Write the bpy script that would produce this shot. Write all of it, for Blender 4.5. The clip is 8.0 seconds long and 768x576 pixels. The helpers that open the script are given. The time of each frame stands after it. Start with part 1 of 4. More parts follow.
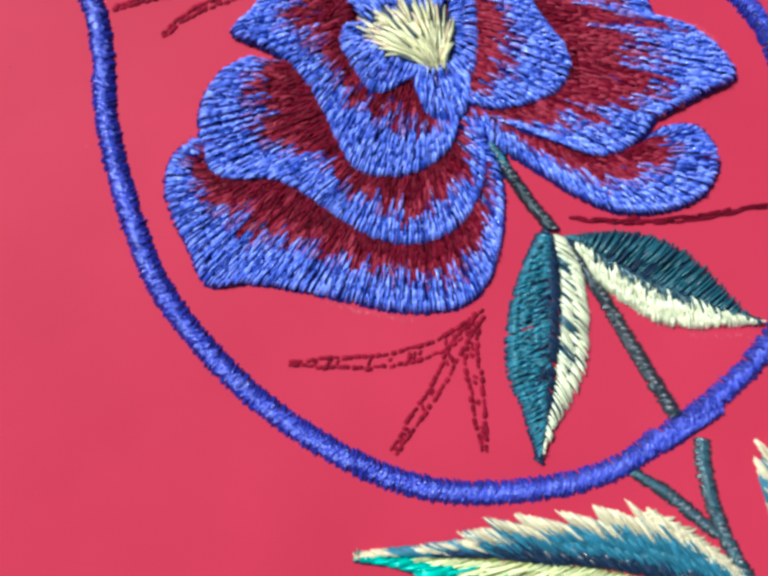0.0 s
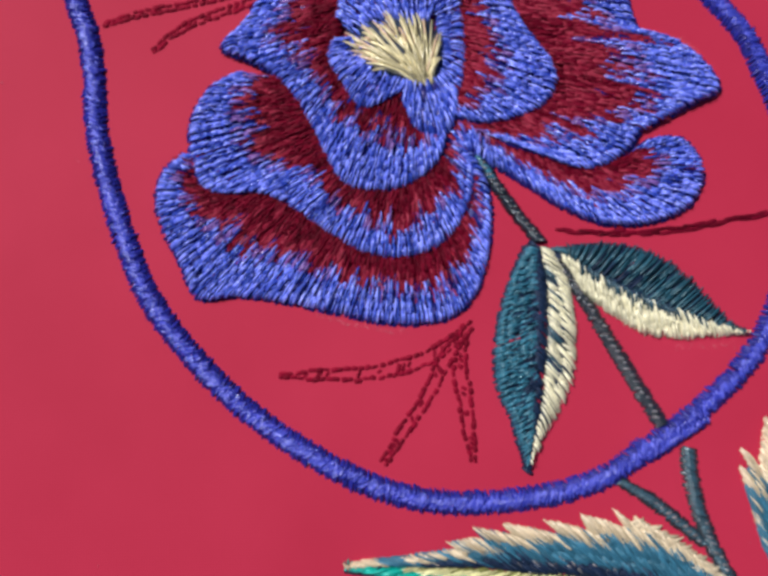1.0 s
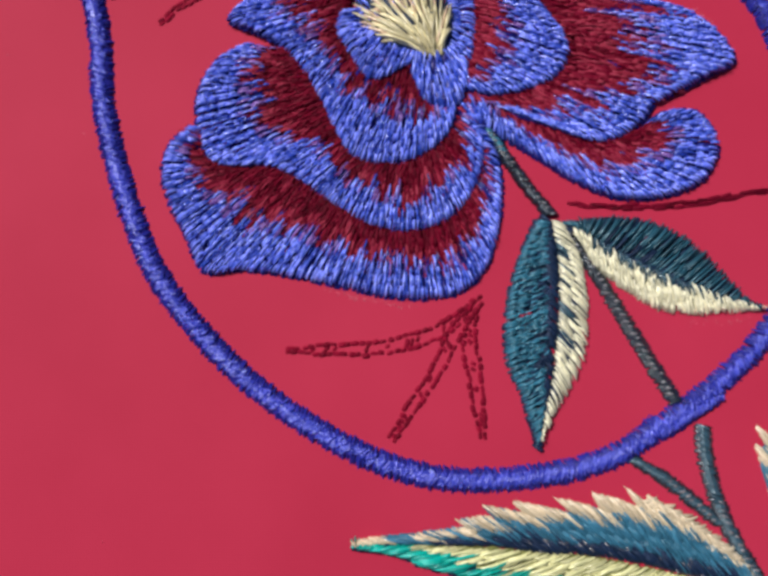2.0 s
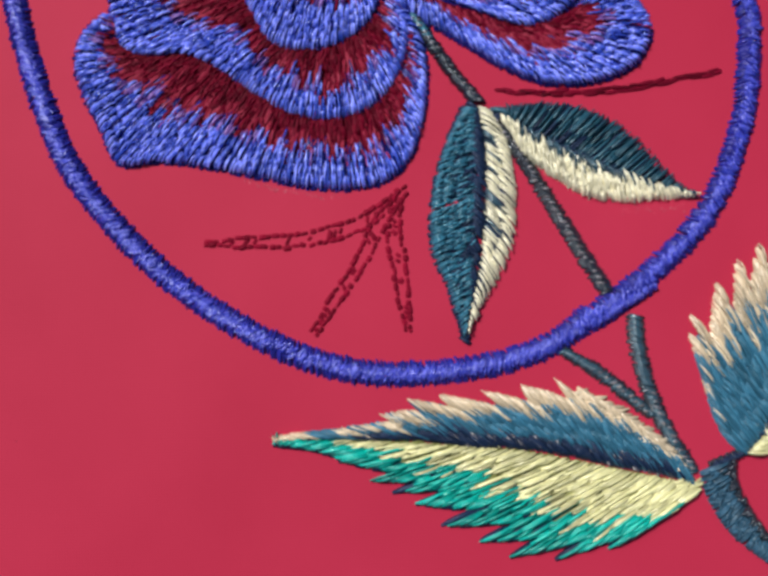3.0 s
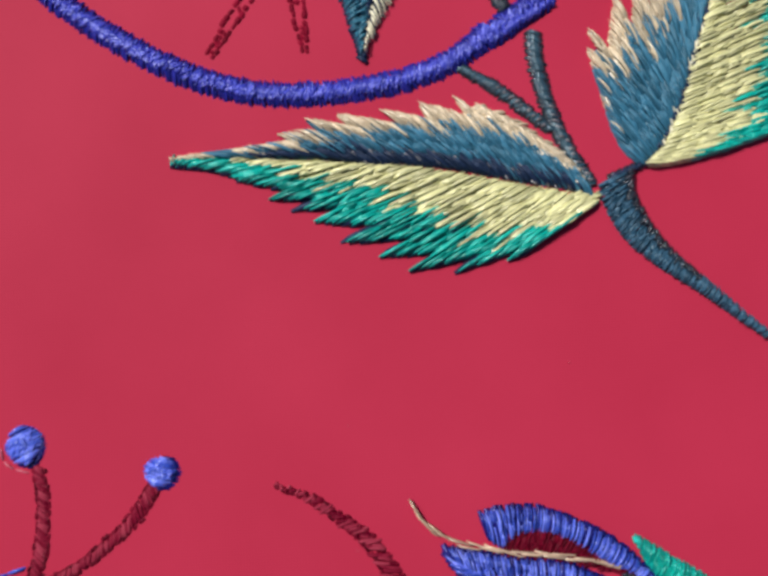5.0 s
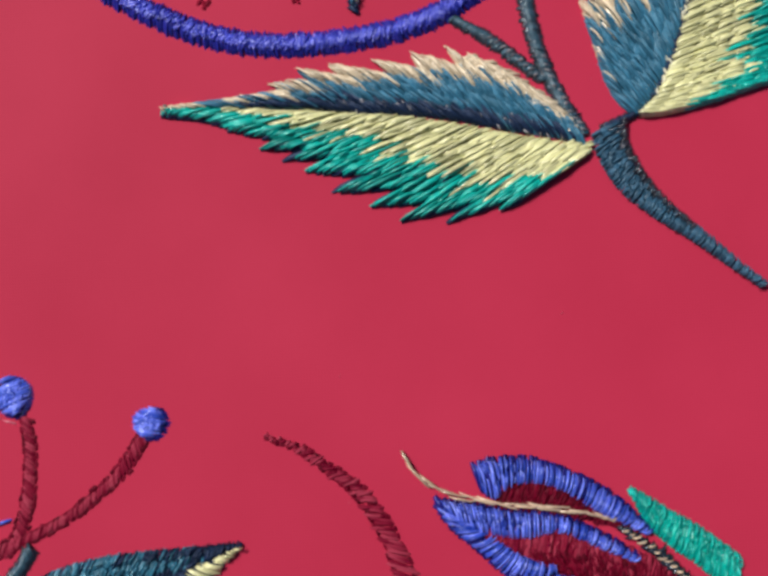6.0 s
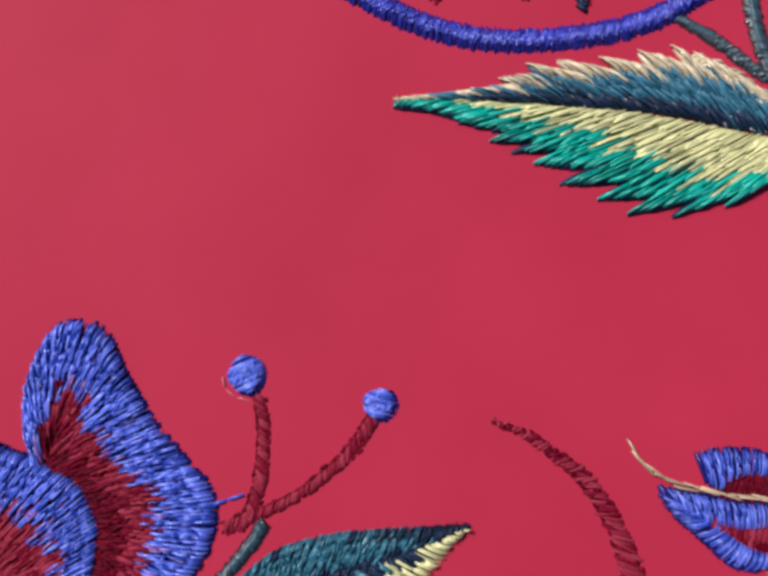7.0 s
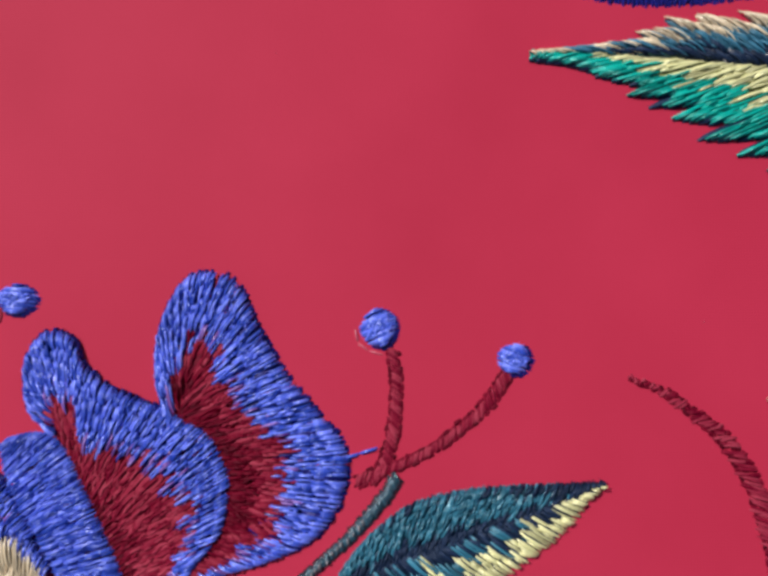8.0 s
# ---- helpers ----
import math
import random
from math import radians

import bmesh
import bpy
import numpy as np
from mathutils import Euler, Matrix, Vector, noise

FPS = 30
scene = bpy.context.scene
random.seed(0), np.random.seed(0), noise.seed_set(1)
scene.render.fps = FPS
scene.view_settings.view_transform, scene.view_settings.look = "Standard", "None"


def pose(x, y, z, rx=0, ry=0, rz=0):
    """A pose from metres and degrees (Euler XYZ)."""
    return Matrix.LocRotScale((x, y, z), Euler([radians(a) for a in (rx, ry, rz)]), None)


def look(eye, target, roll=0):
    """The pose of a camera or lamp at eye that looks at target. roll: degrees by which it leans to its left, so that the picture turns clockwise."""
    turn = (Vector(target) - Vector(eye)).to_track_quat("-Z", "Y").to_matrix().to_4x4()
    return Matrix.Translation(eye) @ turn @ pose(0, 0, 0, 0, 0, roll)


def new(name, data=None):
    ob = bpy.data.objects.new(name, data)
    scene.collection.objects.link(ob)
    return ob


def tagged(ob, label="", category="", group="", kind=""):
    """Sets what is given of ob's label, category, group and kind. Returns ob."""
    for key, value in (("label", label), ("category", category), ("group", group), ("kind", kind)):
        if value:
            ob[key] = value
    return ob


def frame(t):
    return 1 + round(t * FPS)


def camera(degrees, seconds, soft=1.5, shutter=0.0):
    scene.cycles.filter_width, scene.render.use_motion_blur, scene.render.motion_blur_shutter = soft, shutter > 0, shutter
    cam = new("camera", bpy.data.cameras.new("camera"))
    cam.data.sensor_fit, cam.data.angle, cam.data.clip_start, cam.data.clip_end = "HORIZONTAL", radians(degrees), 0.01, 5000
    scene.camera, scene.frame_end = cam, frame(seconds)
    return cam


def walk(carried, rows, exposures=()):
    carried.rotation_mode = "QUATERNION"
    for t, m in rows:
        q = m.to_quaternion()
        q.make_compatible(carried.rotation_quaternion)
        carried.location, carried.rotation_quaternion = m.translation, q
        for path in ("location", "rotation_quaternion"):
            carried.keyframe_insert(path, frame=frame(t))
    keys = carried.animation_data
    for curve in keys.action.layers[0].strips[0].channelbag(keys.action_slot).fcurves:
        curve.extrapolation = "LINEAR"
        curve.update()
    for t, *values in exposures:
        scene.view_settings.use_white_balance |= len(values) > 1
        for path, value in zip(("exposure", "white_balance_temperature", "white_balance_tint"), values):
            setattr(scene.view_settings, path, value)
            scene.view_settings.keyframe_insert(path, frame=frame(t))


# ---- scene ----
MM = 0.001

# ---- camera: seconds, place in millimetres, turn in degrees ----
cam = camera(52.0, 8.0, soft=3.6)
ROWS = [
    (0.0, -0.921, -5.280, 60.972, 4.921, -0.789, -0.081),
    (0.5, -0.692, -5.051, 61.396, 5.311, -0.752, -0.210),
    (1.0, -0.144, -4.434, 61.681, 4.986, -0.839, -0.400),
    (1.2, -0.393, -4.415, 61.642, 5.553, -0.884, -0.317),
    (2.3, 0.372, -7.441, 59.925, 5.282, 0.029, -0.156),
    (2.5, 2.450, -7.839, 59.404, 5.349, 0.068, -0.336),
    (3.0, 5.579, -13.933, 58.042, 4.522, -0.221, -0.851),
    (3.5, 7.850, -17.779, 58.144, 4.406, -0.164, -1.198),
    (4.0, 9.351, -18.971, 58.189, 4.338, -0.373, -1.417),
    (4.5, 10.106, -24.197, 57.008, 4.165, -0.118, -1.495),
    (5.0, 12.090, -32.506, 56.746, 2.526, -0.584, -2.106),
    (5.2, 14.376, -34.969, 56.484, 3.473, -0.605, -2.378),
    (6.3, 10.325, -38.225, 56.015, 3.889, -0.098, -1.832),
    (6.5, 7.536, -39.104, 56.098, 4.129, 0.087, -1.567),
    (7.0, -2.351, -38.564, 57.352, 4.414, 0.886, -0.459),
    (7.5, -8.726, -39.571, 57.294, 4.478, 0.936, 0.220),
    (8.0, -11.461, -41.629, 56.673, 4.212, 1.457, 0.371),
]
walk(cam, [(t, pose(x * MM, y * MM, z * MM, rx, ry, rz)) for t, x, y, z, rx, ry, rz in ROWS],
     exposures=[(0.0, 0.52, 5800, -12), (0.3, 0.14, 6360, 5), (0.6, 0.0, 6500, 10), (8.0, 0.0, 6500, 10)])

# ---- light: soft daylight from the upper left ----
world = bpy.data.worlds.new("daylight")
scene.world = world
world.use_nodes = True
nt = world.node_tree
sky = nt.nodes.new("ShaderNodeTexSky")
sky.sky_type = "NISHITA"
sky.sun_disc = False
sky.sun_elevation, sky.sun_rotation = radians(54), radians(-50)
nt.links.new(sky.outputs["Color"], nt.nodes["Background"].inputs["Color"])
nt.nodes["Background"].inputs["Strength"].default_value = 0.044
sun = new("sun", bpy.data.lights.new("sun", "SUN"))
sun.data.energy, sun.data.angle, sun.data.color = 3.78, radians(11), (1.0, 0.96, 0.9)
sun.matrix_world = look((-0.5, 0.42, 0.9), (0, 0, 0))


# ---- materials ----
def thread_material(name, colour, spread=0.34, gloss=0.27, sheen=0.0, shine=1.0, coat=0.3, pale=0.0):
    """Twisted rayon thread: each strand a little lighter or darker, with a soft lustre and a fine twist."""
    m = bpy.data.materials.new(name)
    m.use_nodes = True
    n, l = m.node_tree.nodes, m.node_tree.links
    b = n["Principled BSDF"]
    geo = n.new("ShaderNodeNewGeometry")
    hsv = n.new("ShaderNodeHueSaturation")
    rng = n.new("ShaderNodeMapRange")
    rng.inputs["To Min"].default_value, rng.inputs["To Max"].default_value = 1 - spread, 1 + spread
    info = n.new("ShaderNodeObjectInfo")
    both = n.new("ShaderNodeMath")
    both.operation = "ADD"
    l.new(geo.outputs["Random Per Island"], both.inputs[0])
    l.new(info.outputs["Random"], both.inputs[1])
    turn = n.new("ShaderNodeMath")
    turn.operation = "FRACT"
    l.new(both.outputs["Value"], turn.inputs[0])
    l.new(turn.outputs["Value"], rng.inputs["Value"])
    tex = n.new("ShaderNodeTexCoord")
    fibre = n.new("ShaderNodeTexNoise")
    fibre.inputs["Scale"].default_value, fibre.inputs["Detail"].default_value = 3800, 3
    l.new(tex.outputs["Object"], fibre.inputs["Vector"])
    patchy = n.new("ShaderNodeTexNoise")
    patchy.inputs["Scale"].default_value = 260
    l.new(tex.outputs["Object"], patchy.inputs["Vector"])
    wear = n.new("ShaderNodeMapRange")
    wear.inputs["To Min"].default_value, wear.inputs["To Max"].default_value = 0.82, 1.18
    l.new(patchy.outputs["Fac"], wear.inputs["Value"])
    mul = n.new("ShaderNodeMath")
    mul.operation = "MULTIPLY"
    l.new(rng.outputs["Result"], mul.inputs[0])
    l.new(wear.outputs["Result"], mul.inputs[1])
    hsv.inputs["Color"].default_value = (*colour, 1)
    l.new(mul.outputs["Value"], hsv.inputs["Value"])
    l.new(hsv.outputs["Color"], b.inputs["Base Color"])
    # lighter strands also lose saturation by pale, painting highlights into the thread colour
    fade = n.new("ShaderNodeMapRange")
    fade.inputs["To Min"].default_value, fade.inputs["To Max"].default_value = 1 + 0.3 * pale, 1 - pale
    l.new(turn.outputs["Value"], fade.inputs["Value"])
    l.new(fade.outputs["Result"], hsv.inputs["Saturation"])
    b.inputs["Roughness"].default_value = gloss
    b.inputs["Specular IOR Level"].default_value = shine
    peak = max(colour)
    b.inputs["Specular Tint"].default_value = (*[0.4 + 0.6 * (c / peak) ** 0.5 for c in colour], 1)
    b.inputs["Sheen Weight"].default_value = sheen
    b.inputs["Coat Weight"].default_value, b.inputs["Coat Roughness"].default_value = coat, 0.16
    bump = n.new("ShaderNodeBump")
    bump.inputs["Strength"].default_value, bump.inputs["Distance"].default_value = 0.4, 0.00014
    l.new(fibre.outputs["Fac"], bump.inputs["Height"])
    l.new(bump.outputs["Normal"], b.inputs["Normal"])
    return m


def fabric_material():
    """Crimson woven cloth, plain and closely woven, faintly uneven in tone."""
    m = bpy.data.materials.new("crimson_cloth")
    m.use_nodes = True
    n, l = m.node_tree.nodes, m.node_tree.links
    b = n["Principled BSDF"]
    tex = n.new("ShaderNodeTexCoord")
    big = n.new("ShaderNodeTexNoise")
    big.inputs["Scale"].default_value, big.inputs["Detail"].default_value = 60, 5
    fine = n.new("ShaderNodeTexNoise")
    fine.inputs["Scale"].default_value, fine.inputs["Detail"].default_value = 2600, 2
    l.new(tex.outputs["Object"], big.inputs["Vector"])
    l.new(tex.outputs["Object"], fine.inputs["Vector"])
    mix = n.new("ShaderNodeMix")
    mix.data_type = "RGBA"
    mix.inputs["A"].default_value, mix.inputs["B"].default_value = (0.42, 0.0195, 0.053, 1), (0.54, 0.034, 0.082, 1)
    l.new(big.outputs["Fac"], mix.inputs["Factor"])
    l.new(mix.outputs["Result"], b.inputs["Base Color"])
    b.inputs["Roughness"].default_value = 0.62
    b.inputs["Specular IOR Level"].default_value = 0.11
    wx, wy = n.new("ShaderNodeTexWave"), n.new("ShaderNodeTexWave")
    wx.bands_direction, wy.bands_direction = "X", "Y"
    add = n.new("ShaderNodeMath")
    for wv in (wx, wy):
        wv.inputs["Scale"].default_value, wv.inputs["Distortion"].default_value = 1500, 0.6
        l.new(tex.outputs["Object"], wv.inputs["Vector"])
    l.new(wx.outputs["Fac"], add.inputs[0])
    l.new(wy.outputs["Fac"], add.inputs[1])
    add2 = n.new("ShaderNodeMath")
    l.new(add.outputs["Value"], add2.inputs[0])
    l.new(fine.outputs["Fac"], add2.inputs[1])
    bump = n.new("ShaderNodeBump")
    bump.inputs["Strength"].default_value, bump.inputs["Distance"].default_value = 0.12, 0.00004
    l.new(add2.outputs["Value"], bump.inputs["Height"])
    l.new(bump.outputs["Normal"], b.inputs["Normal"])
    return m


def table_material():
    m = bpy.data.materials.new("pale_wood")
    m.use_nodes = True
    n, l = m.node_tree.nodes, m.node_tree.links
    b = n["Principled BSDF"]
    tex = n.new("ShaderNodeTexCoord")
    grain = n.new("ShaderNodeTexNoise")
    grain.inputs["Scale"].default_value, grain.inputs["Detail"].default_value = 8, 6
    stretch = n.new("ShaderNodeMapping")
    stretch.inputs["Scale"].default_value = (1, 14, 1)
    l.new(tex.outputs["Object"], stretch.inputs["Vector"])
    l.new(stretch.outputs["Vector"], grain.inputs["Vector"])
    ramp = n.new("ShaderNodeValToRGB")
    ramp.color_ramp.elements[0].color, ramp.color_ramp.elements[1].color = (0.22, 0.13, 0.07, 1), (0.40, 0.27, 0.16, 1)
    l.new(grain.outputs["Fac"], ramp.inputs["Fac"])
    l.new(ramp.outputs["Color"], b.inputs["Base Color"])
    b.inputs["Roughness"].default_value = 0.5
    return m


CLOTH, TABLE = fabric_material(), table_material()
BLUE = thread_material("blue_thread", (0.088, 0.160, 0.92), spread=0.48, pale=0.2, gloss=0.22, coat=0.6)
VIOLET = thread_material("violet_thread", (0.21, 0.085, 0.42), spread=0.4, pale=0.15)
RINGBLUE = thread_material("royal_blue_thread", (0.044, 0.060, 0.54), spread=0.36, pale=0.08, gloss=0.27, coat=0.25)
# two dark blues for padding that stands in for shade at gaps and edges
SHADE_BLUE = thread_material("deep_blue_shade_thread", (0.020, 0.022, 0.25), spread=0.3, shine=0.4, coat=0.0)
SHADE_INDIGO = thread_material("indigo_shade_thread", (0.011, 0.011, 0.13), spread=0.3, shine=0.4, coat=0.0)
COBALT = thread_material("cobalt_thread", (0.055, 0.114, 0.73), spread=0.42, pale=0.14, gloss=0.28, coat=0.3)
RED = thread_material("crimson_thread", (0.25, 0.005, 0.031), spread=0.5, gloss=0.55, shine=0.2, coat=0.0, pale=0.1)
DARK = thread_material("maroon_thread", (0.115, 0.001, 0.012), spread=0.45, gloss=0.55, shine=0.2, coat=0.0)
TEAL = thread_material("petrol_thread", (0.034, 0.172, 0.262), gloss=0.32, coat=0.15)
STEEL = thread_material("steel_blue_thread", (0.040, 0.165, 0.265), gloss=0.4, shine=0.6, coat=0.05)
PETROL = thread_material("dark_petrol_thread", (0.018, 0.082, 0.125), gloss=0.35, shine=0.8, coat=0.1)
NAVY = thread_material("navy_thread", (0.010, 0.022, 0.058), gloss=0.45, shine=0.4, coat=0.0)
SLATE = thread_material("slate_thread", (0.032, 0.078, 0.112))
CREAM = thread_material("cream_thread", (0.69, 0.57, 0.40), spread=0.3)
IVORY = thread_material("ivory_thread", (0.84, 0.80, 0.58), spread=0.26)
STRAW = thread_material("straw_thread", (0.60, 0.53, 0.31), spread=0.5)
LIME = thread_material("pale_yellow_thread", (0.72, 0.70, 0.37), spread=0.32)
# padding colour that stands in for shade between the yellow stitches
SHADE_OLIVE = thread_material("olive_shade_thread", (0.20, 0.21, 0.07), gloss=0.45, shine=0.4, coat=0.0)
GREEN = thread_material("teal_green_thread", (0.0, 0.38, 0.315), gloss=0.35, coat=0.15)
BRANCH = thread_material("slate_blue_thread", (0.032, 0.096, 0.160), spread=0.35, gloss=0.4, shine=0.6, coat=0.05)
WINE = thread_material("wine_thread", (0.20, 0.003, 0.020), gloss=0.6, shine=0.15, coat=0.0)
ROPE = thread_material("blackish_thread", (0.014, 0.020, 0.030))
PALE = thread_material("pale_pink_fibre", (0.56, 0.11, 0.16))
TAN = thread_material("tan_thread", (0.58, 0.41, 0.28))
LILAC = thread_material("grey_thread", (0.18, 0.175, 0.19))


# ---- shape tools: lengths in millimetres ----
def swell(x, y):
    """The cloth's gentle unevenness."""
    return 0.12 * np.sin(x * 0.11 + 0.7 + 0.9 * np.sin(y * 0.07)) * np.cos(y * 0.13 - 0.4) + 0.02 * np.sin(x * 0.31 - y * 0.27 + 2 * np.sin(x * 0.09))


def curve(points, n=500):
    """A smooth curve through the guide points, evenly spaced along its length."""
    p = np.array(points, float)
    if len(p) == 2:
        p = np.array([p[0], (p[0] + p[1]) / 2, p[1]])
    q = np.vstack([2 * p[0] - p[1], p, 2 * p[-1] - p[-2]])
    out = []
    for i in range(1, len(q) - 2):
        t = np.linspace(0, 1, 24, endpoint=False)[:, None]
        a, b, c, d = q[i - 1], q[i], q[i + 1], q[i + 2]
        out.append(0.5 * (2 * b + (c - a) * t + (2 * a - 5 * b + 4 * c - d) * t * t + (3 * b - a - 3 * c + d) * t ** 3))
    out = np.vstack(out + [p[-1:]])
    s = np.r_[0, np.cumsum(np.hypot(*np.diff(out, axis=0).T))]
    u = np.linspace(0, s[-1], n)
    return np.stack([np.interp(u, s, out[:, 0]), np.interp(u, s, out[:, 1])], 1), s[-1]


def on(c, u):
    k = np.clip(u, 0, 1) * (len(c) - 1)
    i = np.minimum(k.astype(int), len(c) - 2)
    f = (k - i)[:, None]
    return c[i] * (1 - f) + c[i + 1] * f


def strands(p0, p1, width, z, lift=0.06, stations=4, bow=0.05, dip=0.10, fall=0.0, flat=1.0, sink=0.5):
    """Mesh data of threads from p0 to p1: each one a rounded strand whose ends dip into the cloth; fall: how far its far end lies lower; flat: its height over its width; sink: how deep its ends go."""
    n = len(p0)
    width, z, lift, fall = (np.broadcast_to(np.asarray(v, float), (n,)) for v in (width, z, lift, fall))
    s = np.array([0, 0.2, 0.8, 1.0]) if stations == 4 else np.linspace(0, 1, stations)
    d = p1 - p0
    length = np.maximum(np.hypot(d[:, 0], d[:, 1]), 1e-6)
    side = np.stack([-d[:, 1], d[:, 0]], 1) / length[:, None]
    bent = np.random.normal(0, bow, n) * np.minimum(length, 2) * 0.5
    centre = p0[:, None] + d[:, None] * s[None, :, None] + (side * bent[:, None])[:, None] * (4 * s * (1 - s))[None, :, None]
    taper = np.interp(s, [0, 0.15, 0.85, 1], [0.6, 1, 1, 0.6])
    up = z[:, None] + lift[:, None] * np.sin(np.pi * s)[None] ** 0.7 - fall[:, None] * s[None] ** 2
    up = up - (dip + sink * z[:, None]) * ((s == 0) | (s == 1))[None]
    ang = np.radians([-25, 30, 90, 150, 205])
    v = np.empty((n, len(s), 5, 3))
    for k, a in enumerate(ang):
        r = 0.5 * width[:, None] * taper[None]
        v[:, :, k, :2] = centre + side[:, None] * (np.cos(a) * r)[..., None]
        v[:, :, k, 2] = up + np.sin(a) * r * 1.05 * flat
    v[..., 2] += swell(v[..., 0], v[..., 1])
    m = len(s)
    base = (np.arange(n) * m * 5)[:, None, None]
    i, j = np.arange(m - 1)[None, :, None], np.arange(4)[None, None]
    a = base + i * 5 + j
    quads = np.stack([a, a + 5, a + 6, a + 1], -1).reshape(-1, 4)
    return v.reshape(-1, 3) * MM, quads


def mesh_of(name, verts, quads, material):
    me = bpy.data.meshes.new(name)
    me.vertices.add(len(verts))
    me.vertices.foreach_set("co", verts.ravel().astype(np.float32))
    me.loops.add(quads.size)
    me.loops.foreach_set("vertex_index", quads.ravel().astype(np.int32))
    me.polygons.add(len(quads))
    me.polygons.foreach_set("loop_start", np.arange(0, quads.size, 4, dtype=np.int32))
    me.polygons.foreach_set("use_smooth", np.ones(len(quads), bool))
    me.update(calc_edges=True)
    me.materials.append(material)
    return me


def part(name, chunks, material, parent, label="", kind=""):
    """One mesh of threads under its thing."""
    verts, quads, k = [], [], 0
    for v, q in chunks:
        verts.append(v)
        quads.append(q + k)
        k += len(v)
    ob = new(name, mesh_of(name, np.vstack(verts), np.vstack(quads), material))
    ob.parent = parent
    return tagged(ob, label, kind=kind)


def stitches(chunks, material, parent, most=300, rest="cord"):
    """Each stitch an object of its own under its thing; what is past the first 300 stays joined."""
    left, made = [], 0
    for v, q in chunks:
        points = 30 if len(q) * 30 == len(v) * 20 else 20
        faces = 20 if points == 30 else 12
        for k in range(len(v) // points):
            vs, qs = v[k * points:(k + 1) * points], q[k * faces:(k + 1) * faces] - k * points
            if made < most:
                ob = new("stitch", mesh_of("stitch", vs, qs, material))
                ob.parent = parent
                made += 1
            else:
                left.append((vs, qs))
    if left:
        part(rest, left, material, parent, kind="stuff")


def thing(name, label, category, group=""):
    """An Empty that parents the parts of one stitched motif."""
    ob = new(name)
    ob.empty_display_size = 0.002
    return tagged(ob, label, category, group)


def band_of(bands, u, share):
    """The colour at that share of the way from A to B."""
    for limit, colour in bands[:-1]:
        if share < np.interp(u, np.linspace(0, 1, np.size(limit)), np.atleast_1d(limit)):
            return colour
    return bands[-1][1]


